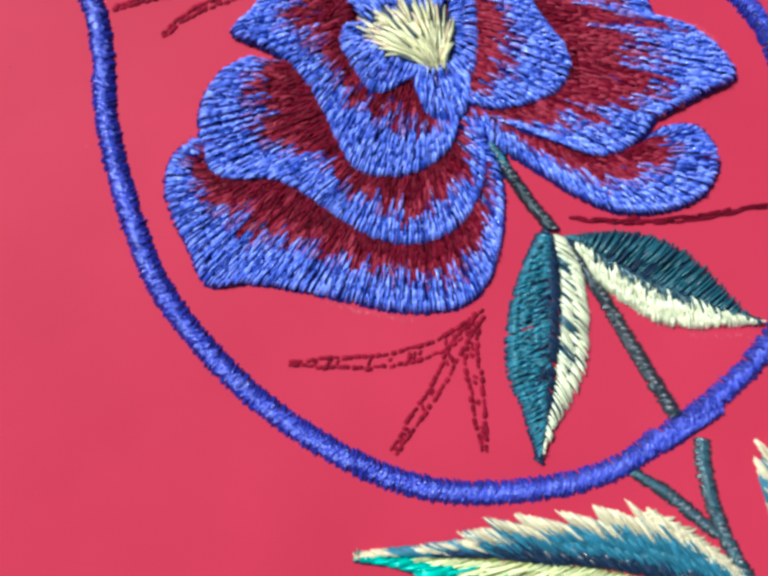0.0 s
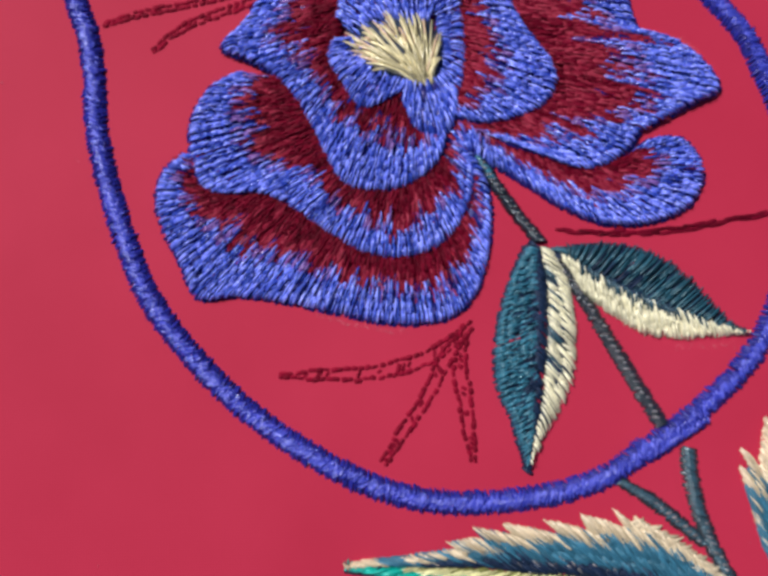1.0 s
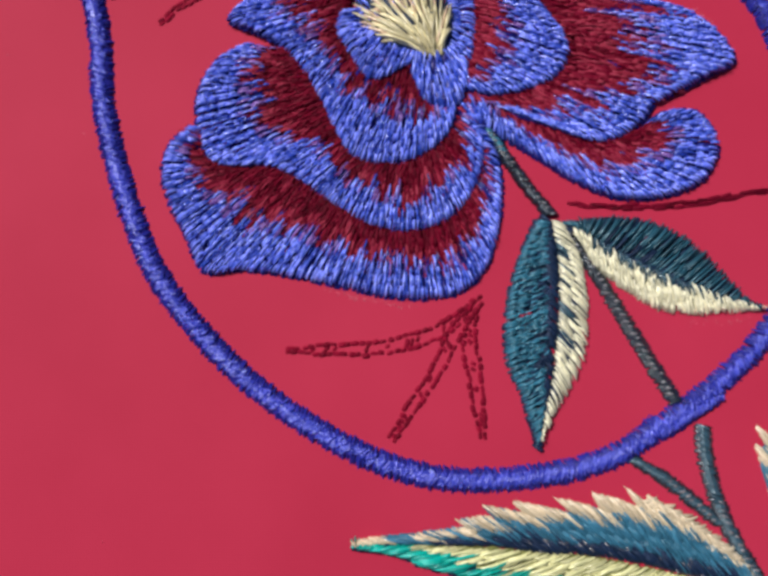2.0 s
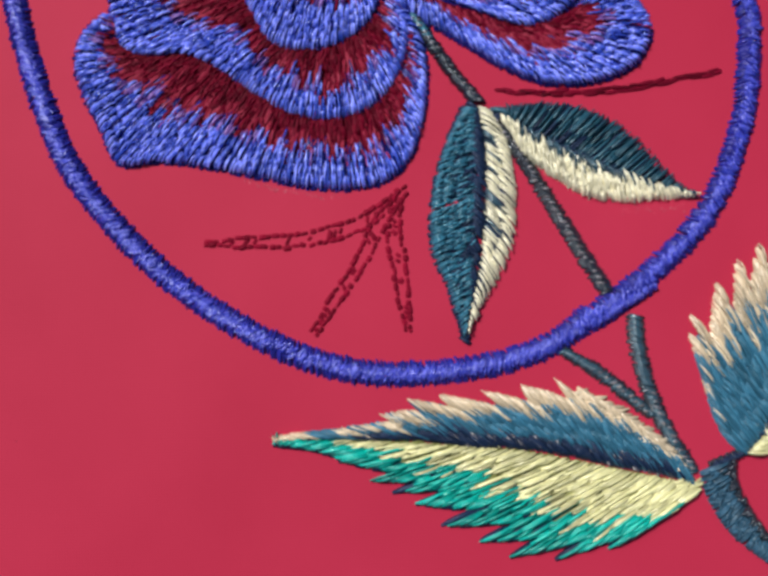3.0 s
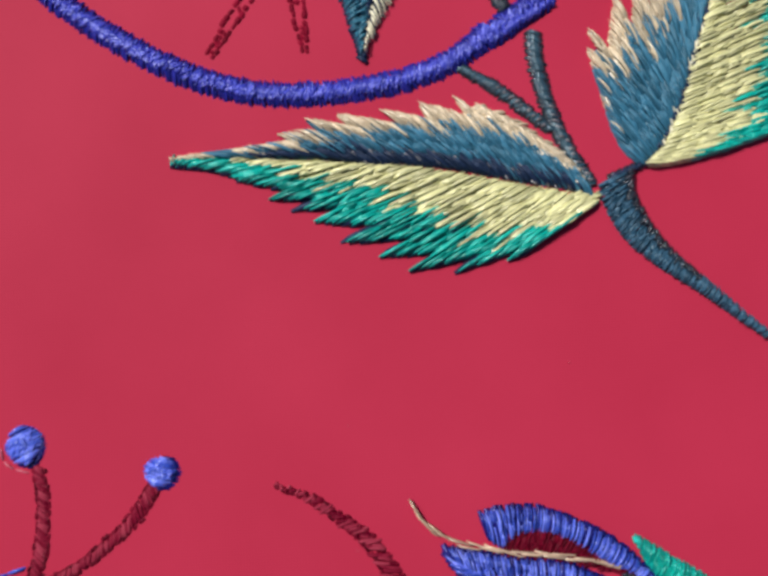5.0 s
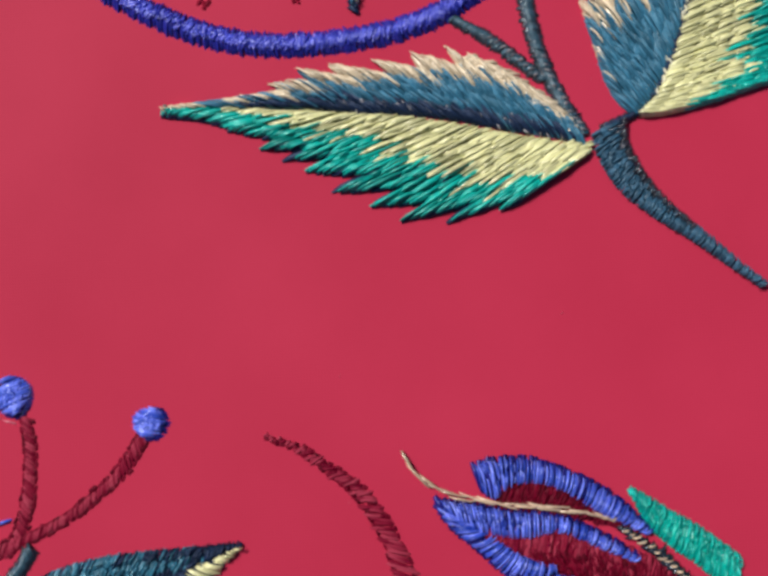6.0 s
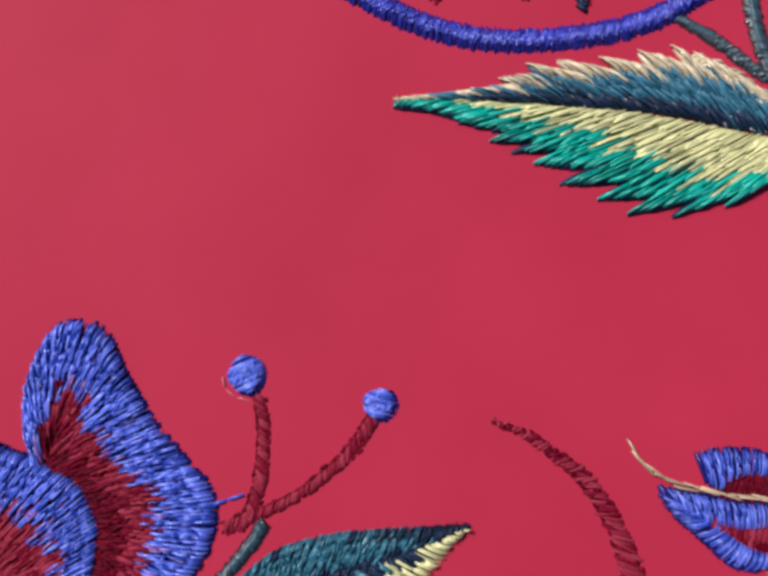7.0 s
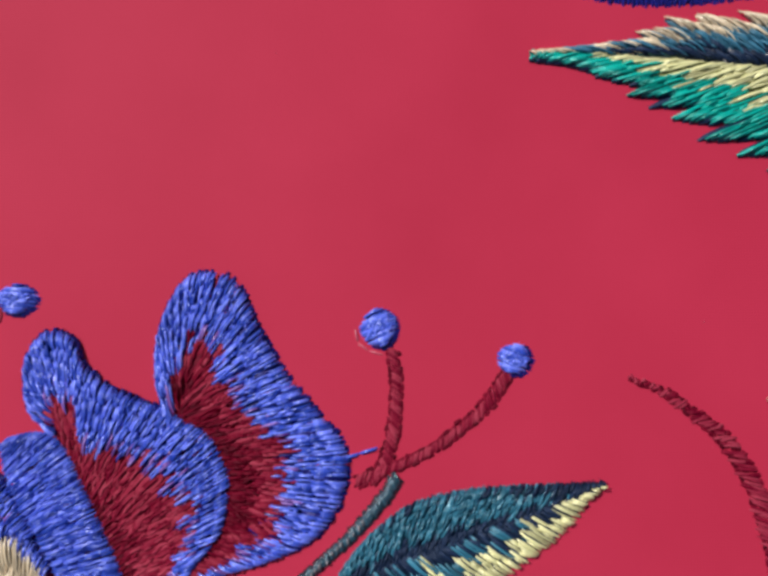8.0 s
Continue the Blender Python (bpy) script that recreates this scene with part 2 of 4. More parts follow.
def fill(A, B, bands, pitch=0.25, length=0.85, width=0.19, z=0.1, lead=1.0, teeth=None, jag=0.075, lift=0.17, wild=0.05, under=None, root=0.25, fray=0.0, pad=True, rim_under=None, ridge=(0.7, 0.19)):
    """Long-and-short stitches that run from the curve A to the curve B, over a coarse layer of padding stitches. bands:
    (share of the way, colour), the share a number or a list along the curves. teeth: (depth, where the points stand
    along B); under: the
    colour of all the padding, rim_under: of that below the last band, else those of the bands; padding darker than its
    stitches stands in for shade in their gaps; ridge: (spacing, height) of the bundles that the threads lie in. Returns
    mesh chunks by colour."""
    (ca, la), (cb, lb) = curve(A), curve(B)
    thin = min(la, lb) / max(la, lb)
    phase = np.random.uniform(0, 6)
    got = {}
    for layer in ((0, 1) if pad else (1,)):
        step, reach, gauge = ((0.36, 2.2, 0.5), (0.7 * pitch, length, 0.74 * width))[layer]
        n = max(3, int(max(la, lb) / step))
        u = np.clip((np.arange(n) + 0.5 + np.random.uniform(-0.35, 0.35, n)) / n, 0, 1)
        a, b = on(ca, u ** lead), on(cb, u)
        if teeth:
            depth, tips = teeth
            k = np.clip(np.searchsorted(tips, u), 1, len(tips) - 1)
            low, high = np.array(tips)[k - 1], np.array(tips)[k]
            back = np.where((u > tips[0]) & (u < tips[-1]), 1 - (u - low) / (high - low), 0)
            b = a + (b - a) * (1 - depth * back)[:, None]
        along = u * max(la, lb) / ridge[0]
        turn = along + (phase + 1.3 * np.sin(1.1 * along + phase)) / (2 * np.pi)
        swing = ridge[1] * (2 * np.abs(np.cos(np.pi * turn)) ** 0.7 - 1.1)
        bundle = np.floor(turn + 0.5).astype(int)
        shift = np.random.normal(0, jag, bundle.max() - bundle.min() + 1)[bundle - bundle.min()]
        for k in range(n):
            way = b[k] - a[k]
            run = float(np.hypot(*way))
            if run < 0.12:
                continue
            # dark rim padding reaches past B to paint shade along the edge
            inset = (-0.2 if rim_under else 0.12) / run if layer == 0 else 0
            pieces = max(1, int(round(run / reach)))
            cuts = (np.arange(pieces + 1) + np.r_[0, np.random.uniform(-0.4, 0.4, max(0, pieces - 1)), 0]) / pieces
            for i in range(pieces):
                s0, s1 = cuts[i], cuts[i + 1]
                mid = (s0 + s1) / 2
                if pieces > 1 and np.random.rand() > 0.3 + 0.7 * (thin + (1 - thin) * (mid if la < lb else 1 - mid)):
                    continue
                over = 0.16 * reach / run
                s0, s1 = (max(0, s0 - over), s1) if la < lb else (s0, min(1, s1 + over))
                if i == 0:
                    s0 -= root / run
                if i == pieces - 1:
                    s1 -= np.random.uniform(0, fray) / run
                    s1 += np.random.uniform(-0.06, 0.08) / run - inset
                colour = band_of(bands, u[k], mid + (shift[k] + np.random.normal(0, 0.5 * jag)) * (pieces > 1))
                if layer and colour in (BLUE, COBALT) and len(bands) > 1:
                    border = np.interp(u[k], np.linspace(0, 1, np.size(bands[-2][0])), np.atleast_1d(bands[-2][0]))
                    if mid < border + 0.14 and np.random.rand() < (0.5 if colour is BLUE else 0.25):
                        colour = VIOLET
                if layer == 0:
                    colour = rim_under if rim_under and colour is bands[-1][1] else under or colour
                red = colour in (RED, DARK)
                stray = np.random.normal(0, wild * (2.2 if red else 0.8), 4) * layer
                high = z + 0.13 + np.random.uniform(0, 0.07 if red else 0.16) + swing[k] * (0.3 if red else 1.0) if layer else z - (0.06 if red else 0.13)
                half = (s0 + s1) / 2 + np.random.uniform(-0.2, 0.2) * (s1 - s0)
                runs = [(s0, half + 0.1 * (s1 - s0)), (half - 0.1 * (s1 - s0), s1)] if layer and red and (s1 - s0) * run > 1.3 else [(s0, s1)]
                for q0, q1 in runs:
                    got.setdefault(colour, []).append((*(a[k] + way * q0 + stray[:2]), *(a[k] + way * q1 + stray[2:] * (i < pieces - 1)), high + 0.05 * mid, gauge, 0.22 * (layer and i == pieces - 1)))
                    high += np.random.uniform(-0.08, 0.08)
    made = {}
    for colour, rows in got.items():
        r = np.array(rows)
        w = r[:, 5] * np.random.uniform(0.8, 1.2, len(r)) * (1.15 if colour in (RED, DARK) else 1.0)
        soft_red = colour in (RED, DARK)
        made[colour] = [strands(r[:, 0:2], r[:, 2:4], w, r[:, 4] + 0.4 * r[:, 6], lift * (0.5 if soft_red else 1.0), stations=5, dip=0.02 if soft_red else 0.09, fall=r[:, 6], flat=0.8 if soft_red else 1.0, sink=0.05)]
    return made


def satin(C, widths, pitch=0.155, width=0.24, z=0.08, slant=0.5, round_=0.52, ragged=0.12):
    """Satin stitches laid across a line, close together, arched over its middle."""
    c, total = curve(C, 900)
    n = int(total / pitch)
    u = (np.arange(n) + np.random.uniform(-0.25, 0.25, n)) / n
    mid = on(c, u)
    tan = on(c, u + 0.004) - on(c, u - 0.004)
    tan /= np.maximum(np.hypot(tan[:, 0], tan[:, 1]), 1e-9)[:, None]
    nor = np.stack([-tan[:, 1], tan[:, 0]], 1)
    half = np.interp(u, np.linspace(0, 1, np.size(widths)), np.atleast_1d(widths)) / 2
    j0, j1 = np.random.normal(0, ragged, (2, n))
    p0 = mid - nor * (half + j0)[:, None] - tan * (slant * half + np.random.normal(0, 0.05, n))[:, None]
    p1 = mid + nor * (half + j1)[:, None] + tan * (slant * half + np.random.normal(0, 0.05, n))[:, None]
    w = width * np.random.uniform(0.85, 1.2, n)
    return [strands(p0, p1, w, z + np.random.uniform(0, 0.06, n), round_ * half * 2, stations=6)]


def overstitch(C, wide, round_, pitch=0.085, width=0.21):
    """Short uneven stitches that lie across the crown and flanks of a satin cord."""
    c, total = curve(C, 900)
    n = int(total / pitch)
    u = np.random.rand(n)
    tan = on(c, u + 0.004) - on(c, u - 0.004)
    tan /= np.maximum(np.hypot(tan[:, 0], tan[:, 1]), 1e-9)[:, None]
    nor = np.stack([-tan[:, 1], tan[:, 0]], 1)
    e = np.random.uniform(-0.6, 0.6, n)
    mid = on(c, u) + nor * (e * wide / 2)[:, None]
    ang = np.random.normal(0.5, 0.3, n)
    d = (nor * np.cos(ang)[:, None] + tan * np.sin(ang)[:, None]) * np.random.uniform(0.2, 0.38, n)[:, None]
    high = 0.1 + round_ * wide * np.sin(np.pi * (0.5 + e / 2)) ** 0.7
    return [strands(mid - d, mid + d, width * np.random.uniform(0.8, 1.2, n), high, 0.08, dip=-0.3 * 1.0)]


def backstitch(C, widths, step=0.55, width=0.38, z=-0.01, cross=0.3, reach=0.95):
    """Two rows of short running stitches with sparse cross stitches between them."""
    c, total = curve(C, 700)
    chunks = []
    for side in (-0.42, 0.42):
        n = max(2, int(total / step))
        u = (np.arange(n) + np.random.uniform(-0.15, 0.15, n)) / n
        w = np.interp(u, np.linspace(0, 1, np.size(widths)), np.atleast_1d(widths)) * side
        u = np.clip(u + (side > 0) * 0.5 / n, 0, 1)
        a, b = on(c, u), on(c, u + reach / n)
        t = b - a
        nor = np.stack([-t[:, 1], t[:, 0]], 1) / np.maximum(np.hypot(t[:, 0], t[:, 1]), 1e-9)[:, None]
        p0, p1 = a + nor * w[:, None], b + nor * w[:, None]
        sway = np.random.normal(0, 0.1 * min(1, step), (2, n, 2))
        chunks.append(strands(p0 + sway[0], p1 + sway[1], width * np.random.uniform(0.75, 1.25, n), z, 0.03, dip=0.0, flat=0.45))
    n = max(2, int(total / step * cross * 2))
    u = np.random.rand(n)
    a, b = on(c, u), on(c, u + 0.4 / total)
    t = b - a
    nor = np.stack([-t[:, 1], t[:, 0]], 1) / np.maximum(np.hypot(t[:, 0], t[:, 1]), 1e-9)[:, None]
    w = np.interp(u, np.linspace(0, 1, np.size(widths)), np.atleast_1d(widths))
    p0, p1 = a - nor * (w * np.random.uniform(0.1, 0.5, n))[:, None], b + nor * (w * np.random.uniform(0.1, 0.5, n))[:, None]
    chunks.append(strands(p0, p1, width * 0.8, z - 0.02, 0.03, flat=0.45))
    return chunks


def add_petal(flower, made, main, names):
    """A petal: its main colour is the part, the other colours lie under it as sub-parts."""
    petal = part("petal", made[main], main, flower)
    for colour, chunks in made.items():
        if colour is not main:
            part(names[colour][0], chunks, colour, petal, names[colour][1])
    return petal


# indigo, and part of the maroon, stand in for shade in gaps and under petals
SHADES = {SHADE_INDIGO: ("petal_padding", "indigo padding standing in for shade at gaps and edges"), RED: ("petal_shading", "crimson inner stitches"), DARK: ("petal_shadow", "maroon inner stitches"), VIOLET: ("petal_blend", "violet stitches between blue and crimson"), BLUE: ("petal_edge", "blue edge stitches"), COBALT: ("petal_edge", "cobalt blue edge stitches")}

# ---- cloth on a table ----
LONG, WIDE = 440, 300
gx, gy = np.meshgrid(np.linspace(-550, 550, LONG + 1), np.linspace(-375, 375, WIDE + 1), indexing="ij")
top = np.stack([gx, gy, swell(gx, gy)], -1).reshape(-1, 3) * MM
idx = (np.arange(LONG)[:, None] * (WIDE + 1) + np.arange(WIDE)[None]).reshape(-1)
cloth = part("fabric", [(top, np.stack([idx, idx + WIDE + 1, idx + WIDE + 2, idx + 1], 1))], CLOTH, None)
tagged(cloth, "plain crimson red woven cloth lying flat under the embroidery", "fabric")
thick = cloth.modifiers.new("thickness", "SOLIDIFY")
thick.thickness, thick.offset = 0.0003, -1
bm = bmesh.new()
bmesh.ops.create_cube(bm, size=1, matrix=Matrix.Translation((0, 0, -0.0156)) @ Matrix.Diagonal((1.4, 0.9, 0.03, 1)))
me = bpy.data.meshes.new("tabletop")
bm.to_mesh(me)
bm.free()
me.materials.append(TABLE)
tagged(new("tabletop", me), "plain pale wooden tabletop under the cloth", "table", kind="structure")

# ---- ring round the large flower ----
ring = thing("embroidered_ring", "royal blue satin stitched ring round the large flower", "embroidery")
RING = [(21.1, -11.4), (19.0, -13.2), (15.7, -14.6), (11.9, -15.4), (7.8, -15.7), (4.1, -15.5), (0.3, -14.5), (-3.4, -12.8), (-7.2, -10.5), (-10.6, -7.9), (-13.7, -4.8), (-16.1, -1.9), (-18.1, 1.2), (-19.7, 5.3), (-21.2, 10.1), (-22.1, 14.6), (-22.3, 18.2), (-22.9, 21.6), (-23.9, 25.1), (-23.0, 29.3), (-17.5, 33.1), (-8.7, 36.1), (1.4, 37.5), (11.6, 36.2), (19.7, 32.8), (24.4, 28.4), (27.1, 25.2), (29.4, 22.6), (31.1, 19.8), (33.7, 12.3), (33.9, 8.4), (33.3, 3.7), (31.9, -0.6), (29.9, -4.3), (27.2, -7.2), (24.2, -9.7), (22.4, -10.9), (20.9, -12.0), (19.6, -12.9)]
# deep blue padding paints the shaded flanks of the cord
part("padding", satin(RING, [1.98], pitch=0.19, width=0.24, slant=-0.3, round_=0.2, z=0.0, ragged=0.07), SHADE_BLUE, ring, "deep blue padding standing in for shade along both edges", "stuff")
stitches(satin(RING, list(np.random.uniform(0.85, 1.35, 84)) + list(np.random.uniform(0.7, 1.05, 26)), pitch=0.14, width=0.21, round_=0.38, ragged=0.1), RINGBLUE, ring)
part("overlay", overstitch(RING, 1.15, 0.4, pitch=0.07, width=0.16), RINGBLUE, ring, kind="stuff")
# indigo below the cord end stands in for shade along its edges
CORD_END = [(20.6, -12.4), (21.8, -11.9), (23.0, -11.1), (24.5, -10.2), (25.9, -9.4)]
part("cord_padding", satin(CORD_END, [0.7, 1.3, 1.35, 1.3, 1.0], pitch=0.19, round_=0.2, z=0.02, ragged=0.06), SHADE_INDIGO, ring, "indigo padding standing in for shade at gaps and edges", "stuff")
part("cord_end", satin(CORD_END, [0.4, 0.8, 0.9, 0.8, 0.6], pitch=0.14, width=0.2, z=0.1, slant=0.6), RINGBLUE, ring, "overlapping end of the blue outline", "stuff")

# ---- large blue and crimson flower ----
rose = thing("embroidered_flower", "large embroidered flower with layered blue and crimson petals", "flower")
add_petal(rose, fill([(-12.4, 10.8), (-12.8, 9.2), (-11.2, 8.6), (-8.5, 8.6), (-5.4, 7.0), (-3.1, 5.4), (-0.8, 4.3), (1.9, 3.7), (4.6, 4.1), (6.4, 5.4), (7.4, 7.6), (7.5, 9.8), (7.2, 11.5)],
                     [(-15.0, 11.9), (-16.7, 10.2), (-17.2, 8.0), (-16.6, 5.6), (-15.2, 2.9), (-13.8, 0.2), (-10.7, 0.3), (-6.9, -0.2), (-3.1, -1.0), (0.7, -1.8), (3.8, -1.9), (6.1, -1.4), (7.9, 0.2), (8.8, 2.5), (9.3, 5.2), (9.3, 8.0), (8.8, 10.1), (8.0, 11.7)],
                     [([0.5, 0.4, 0.25, 0.28, 0.3, 0.32, 0.32, 0.2, 0.1], DARK), ([0.56, 0.56, 0.46, 0.46, 0.48, 0.5, 0.5, 0.45, 0.3], RED), (1, BLUE)], rim_under=SHADE_INDIGO, z=0.10), BLUE, SHADES)
add_petal(rose, fill([(-7.4, 17.8), (-6.0, 16.1), (-5.0, 14.5), (-3.9, 12.8), (-2.5, 11.3), (-1.5, 9.9), (0.0, 9.0), (2.0, 8.8), (3.7, 9.5), (5.1, 10.7), (6.1, 11.9), (6.5, 12.5)],
                     [(-11.0, 18.2), (-12.9, 17.1), (-14.2, 15.1), (-14.6, 13.1), (-14.3, 11.1), (-13.6, 9.1), (-11.8, 8.4), (-9.3, 8.5), (-7.0, 7.6), (-4.6, 6.0), (-2.3, 4.5), (-0.0, 3.5), (2.3, 3.3), (4.6, 3.9), (6.4, 5.4), (7.6, 7.6), (8.0, 9.9), (7.5, 11.9)],
                     [([0.3, 0.45, 0.35, 0.35, 0.38, 0.38, 0.3, 0.1], DARK), ([0.56, 0.56, 0.5, 0.43, 0.43, 0.5, 0.56, 0.58, 0.5, 0.4], RED), (1, BLUE)], rim_under=SHADE_INDIGO, z=0.26), BLUE, SHADES)
add_petal(rose, fill([(-2.2, 27.7), (-2.4, 25.2), (-2.6, 22.7), (-2.8, 20.6), (-2.8, 19.2), (-2.0, 18.2), (-0.9, 17.6), (0.6, 17.2), (2.1, 17.0), (3.2, 15.5), (4.6, 14.3), (5.4, 14.0)],
                     [(-8.2, 28.1), (-8.8, 25.2), (-10.4, 22.3), (-12.1, 20.3), (-9.9, 19.2), (-8.0, 18.1), (-6.4, 16.4), (-5.0, 14.1), (-3.9, 11.7), (-2.6, 9.5), (-0.9, 8.7), (1.1, 8.6), (2.8, 9.1), (4.3, 10.0), (5.4, 11.4), (5.8, 12.9)],
                     [([0.25, 0.3, 0.32, 0.35, 0.38, 0.36, 0.25], DARK), ([0.52, 0.54, 0.52, 0.5, 0.46, 0.44, 0.42], RED), (1, BLUE)], rim_under=SHADE_INDIGO, z=0.42), BLUE, SHADES)
add_petal(rose, fill([(21.0, 11.9), (19.5, 10.9), (17.5, 10.4), (15.4, 10.6), (13.4, 11.3), (11.5, 12.0), (9.5, 12.9), (7.8, 13.4)],
                     [(22.2, 12.8), (24.6, 12.9), (26.0, 11.5), (26.4, 9.7), (25.5, 7.7), (23.5, 6.4), (20.3, 5.8), (17.6, 6.1), (14.9, 7.3), (12.6, 8.8), (10.7, 10.0), (8.5, 11.2), (7.6, 12.7)],
                     [([0.15, 0.25, 0.2, 0.12, 0.08, 0.1], DARK), ([0.4, 0.5, 0.5, 0.45, 0.3, 0.2], RED), (1, BLUE)], rim_under=SHADE_INDIGO, z=0.2), BLUE, SHADES)
add_petal(rose, fill([(9.8, 27.7), (10.8, 25.2), (12.1, 22.7), (13.5, 20.2), (13.9, 17.8), (13.4, 16.1), (11.6, 14.9), (10.0, 14.3), (8.8, 13.9), (7.4, 13.7)],
                     [(20.0, 28.6), (20.6, 25.2), (21.0, 23.1), (21.8, 21.5), (24.1, 20.9), (26.4, 19.4), (27.9, 16.9), (25.9, 15.7), (23.4, 14.4), (21.4, 13.3), (20.4, 11.9), (18.5, 10.6), (16.6, 10.3), (14.2, 11.1), (11.5, 12.2)],
                     [([0.1, 0.08, 0.1, 0.16, 0.2], DARK), ([0.72, 0.72, 0.7, 0.62, 0.48, 0.52, 0.8, 0.5, 0.48, 0.5, 0.4], RED), (1, BLUE)], rim_under=SHADE_INDIGO, z=0.34, jag=0.12), BLUE, SHADES)
add_petal(rose, fill([(5.8, 27.7), (6.2, 25.2), (6.3, 22.3), (6.2, 19.8), (6.0, 17.8), (5.8, 16.3), (6.0, 15.5), (6.3, 14.9)],
                     [(9.0, 28.1), (10.8, 25.2), (11.9, 22.7), (13.3, 20.6), (14.4, 19.0), (14.8, 17.3), (13.7, 15.5), (11.3, 14.4), (8.8, 14.0), (6.5, 14.5)],
                     [([0.3, 0.15, 0.1, 0.06], DARK), ([0.62, 0.52, 0.46, 0.42, 0.44, 0.5, 0.5, 0.3], RED), (1, BLUE)], rim_under=SHADE_INDIGO, z=0.5), BLUE, SHADES)
add_petal(rose, fill([(5.2, 17.4), (5.5, 19.5), (5.3, 22.5), (4.9, 25.0)], [(6.7, 15.6), (7.3, 17.8), (7.5, 20.6), (7.3, 23.5), (7.0, 26.9)], [(1, BLUE)], rim_under=SHADE_INDIGO, z=0.56), BLUE, SHADES)
add_petal(rose, fill([(-1.6, 21.0), (-0.3, 19.2), (1.0, 18.2), (2.6, 17.3)], [(-3.2, 20.9), (-3.6, 19.4), (-2.9, 17.9), (-1.9, 16.3), (-1.0, 15.2), (0.4, 15.5), (2.2, 16.5)], [(1, BLUE)], rim_under=SHADE_INDIGO, z=0.6, lift=0.2), BLUE, SHADES)
add_petal(rose, fill([(2.6, 17.4), (3.6, 17.4), (4.6, 17.5), (5.4, 17.8)], [(2.3, 15.9), (2.8, 14.6), (3.5, 13.4), (4.8, 12.9), (6.1, 13.4), (6.7, 15.0), (6.8, 16.6)], [(1, BLUE)], rim_under=SHADE_INDIGO, z=0.68, length=1.1, lift=0.2), BLUE, SHADES)
add_petal(rose, fill([(-1.2, 21.6), (0.1, 22.7), (1.7, 22.7), (3.3, 22.3), (4.7, 22.7)], [(-3.0, 22.7), (-2.4, 24.8), (-0.2, 26.4), (2.6, 26.0), (5.4, 25.2)], [(1, BLUE)], rim_under=SHADE_INDIGO, z=0.6), BLUE, SHADES)
add_petal(rose, {BLUE: fill([(-3.0, 21.0), (-2.0, 22.3), (-0.2, 23.3)], [(-0.9, 18.4), (0.5, 19.8), (3.3, 21.0)], [(0.5, BLUE), (1, BLUE)], rim_under=SHADE_INDIGO, z=0.4)[BLUE]}, BLUE, SHADES)
FAN = [(-0.4, 18.2), (-1.6, 19.3), (-2.6, 20.6), (-2.0, 21.9), (0.4, 23.1), (2.4, 23.4), (4.2, 23.0), (5.3, 22.0), (5.6, 20.4), (5.5, 18.9)]
HEART = [(3.2, 17.7), (3.5, 17.5), (3.9, 17.4), (4.3, 17.5), (4.7, 17.8)]
centre = part("flower_centre", fill(HEART, FAN, [(1, STRAW)], pitch=0.75, length=9, width=0.38, z=0.85, jag=0, lift=0.3, fray=2.2, wild=0.3, pad=False)[STRAW]
              + fill(HEART, FAN, [(1, STRAW)], pitch=1.3, length=2.2, width=0.3, z=1.05, jag=0, lift=0.2, fray=1.2, wild=0.25, pad=False)[STRAW], STRAW, rose, "cream long-stitched stamens")
part("centre_shading", fill(HEART, FAN, [(1, TAN)], pitch=0.9, length=3.0, width=0.3, z=0.78, jag=0, lift=0.2, fray=2.0, wild=0.15, pad=False)[TAN], TAN, centre, "tan lower stitches")
# navy layer that paints shade into the gaps between stamens
part("centre_padding", fill(HEART, FAN, [(1, NAVY)], pitch=0.42, length=9, width=0.5, z=0.55, jag=0, lift=0.12, fray=0.9, wild=0.05, pad=False)[NAVY], NAVY, centre, "dark padding standing in for shade between the stamens")

add_petal(rose, fill([(4.4, 13.9), (5.4, 14.3), (6.6, 15.1), (7.6, 14.4)], [(6.8, 12.3), (7.4, 11.9), (8.0, 11.8), (8.5, 12.2)], [(0.5, RED), (1, BLUE)], rim_under=SHADE_INDIGO, z=0.25), BLUE, SHADES)


def fringe(C, parent, reach=0.5, count=44):
    """Tiny pale thread ends that stick out past a stitched edge."""
    c, total = curve(C)
    u = np.random.rand(count)
    p = on(c, u) + np.random.normal(0, 0.12, (count, 2))
    q = p + np.random.normal(0, 0.10, (count, 2)) + np.array([0.0, -reach * 0.5])
    part("fringe", [strands(p, q, 0.06, 0.0, 0.02, flat=0.5)], PALE, parent, "pale frayed thread ends", "stuff")


fringe([(-4.6, -1.0), (-2.3, -1.6), (-0.0, -2.1), (3.0, -2.3)], rose)
fringe([(21.7, 21.9), (23.3, 21.5), (25.3, 21.0), (26.5, 20.0)], rose)

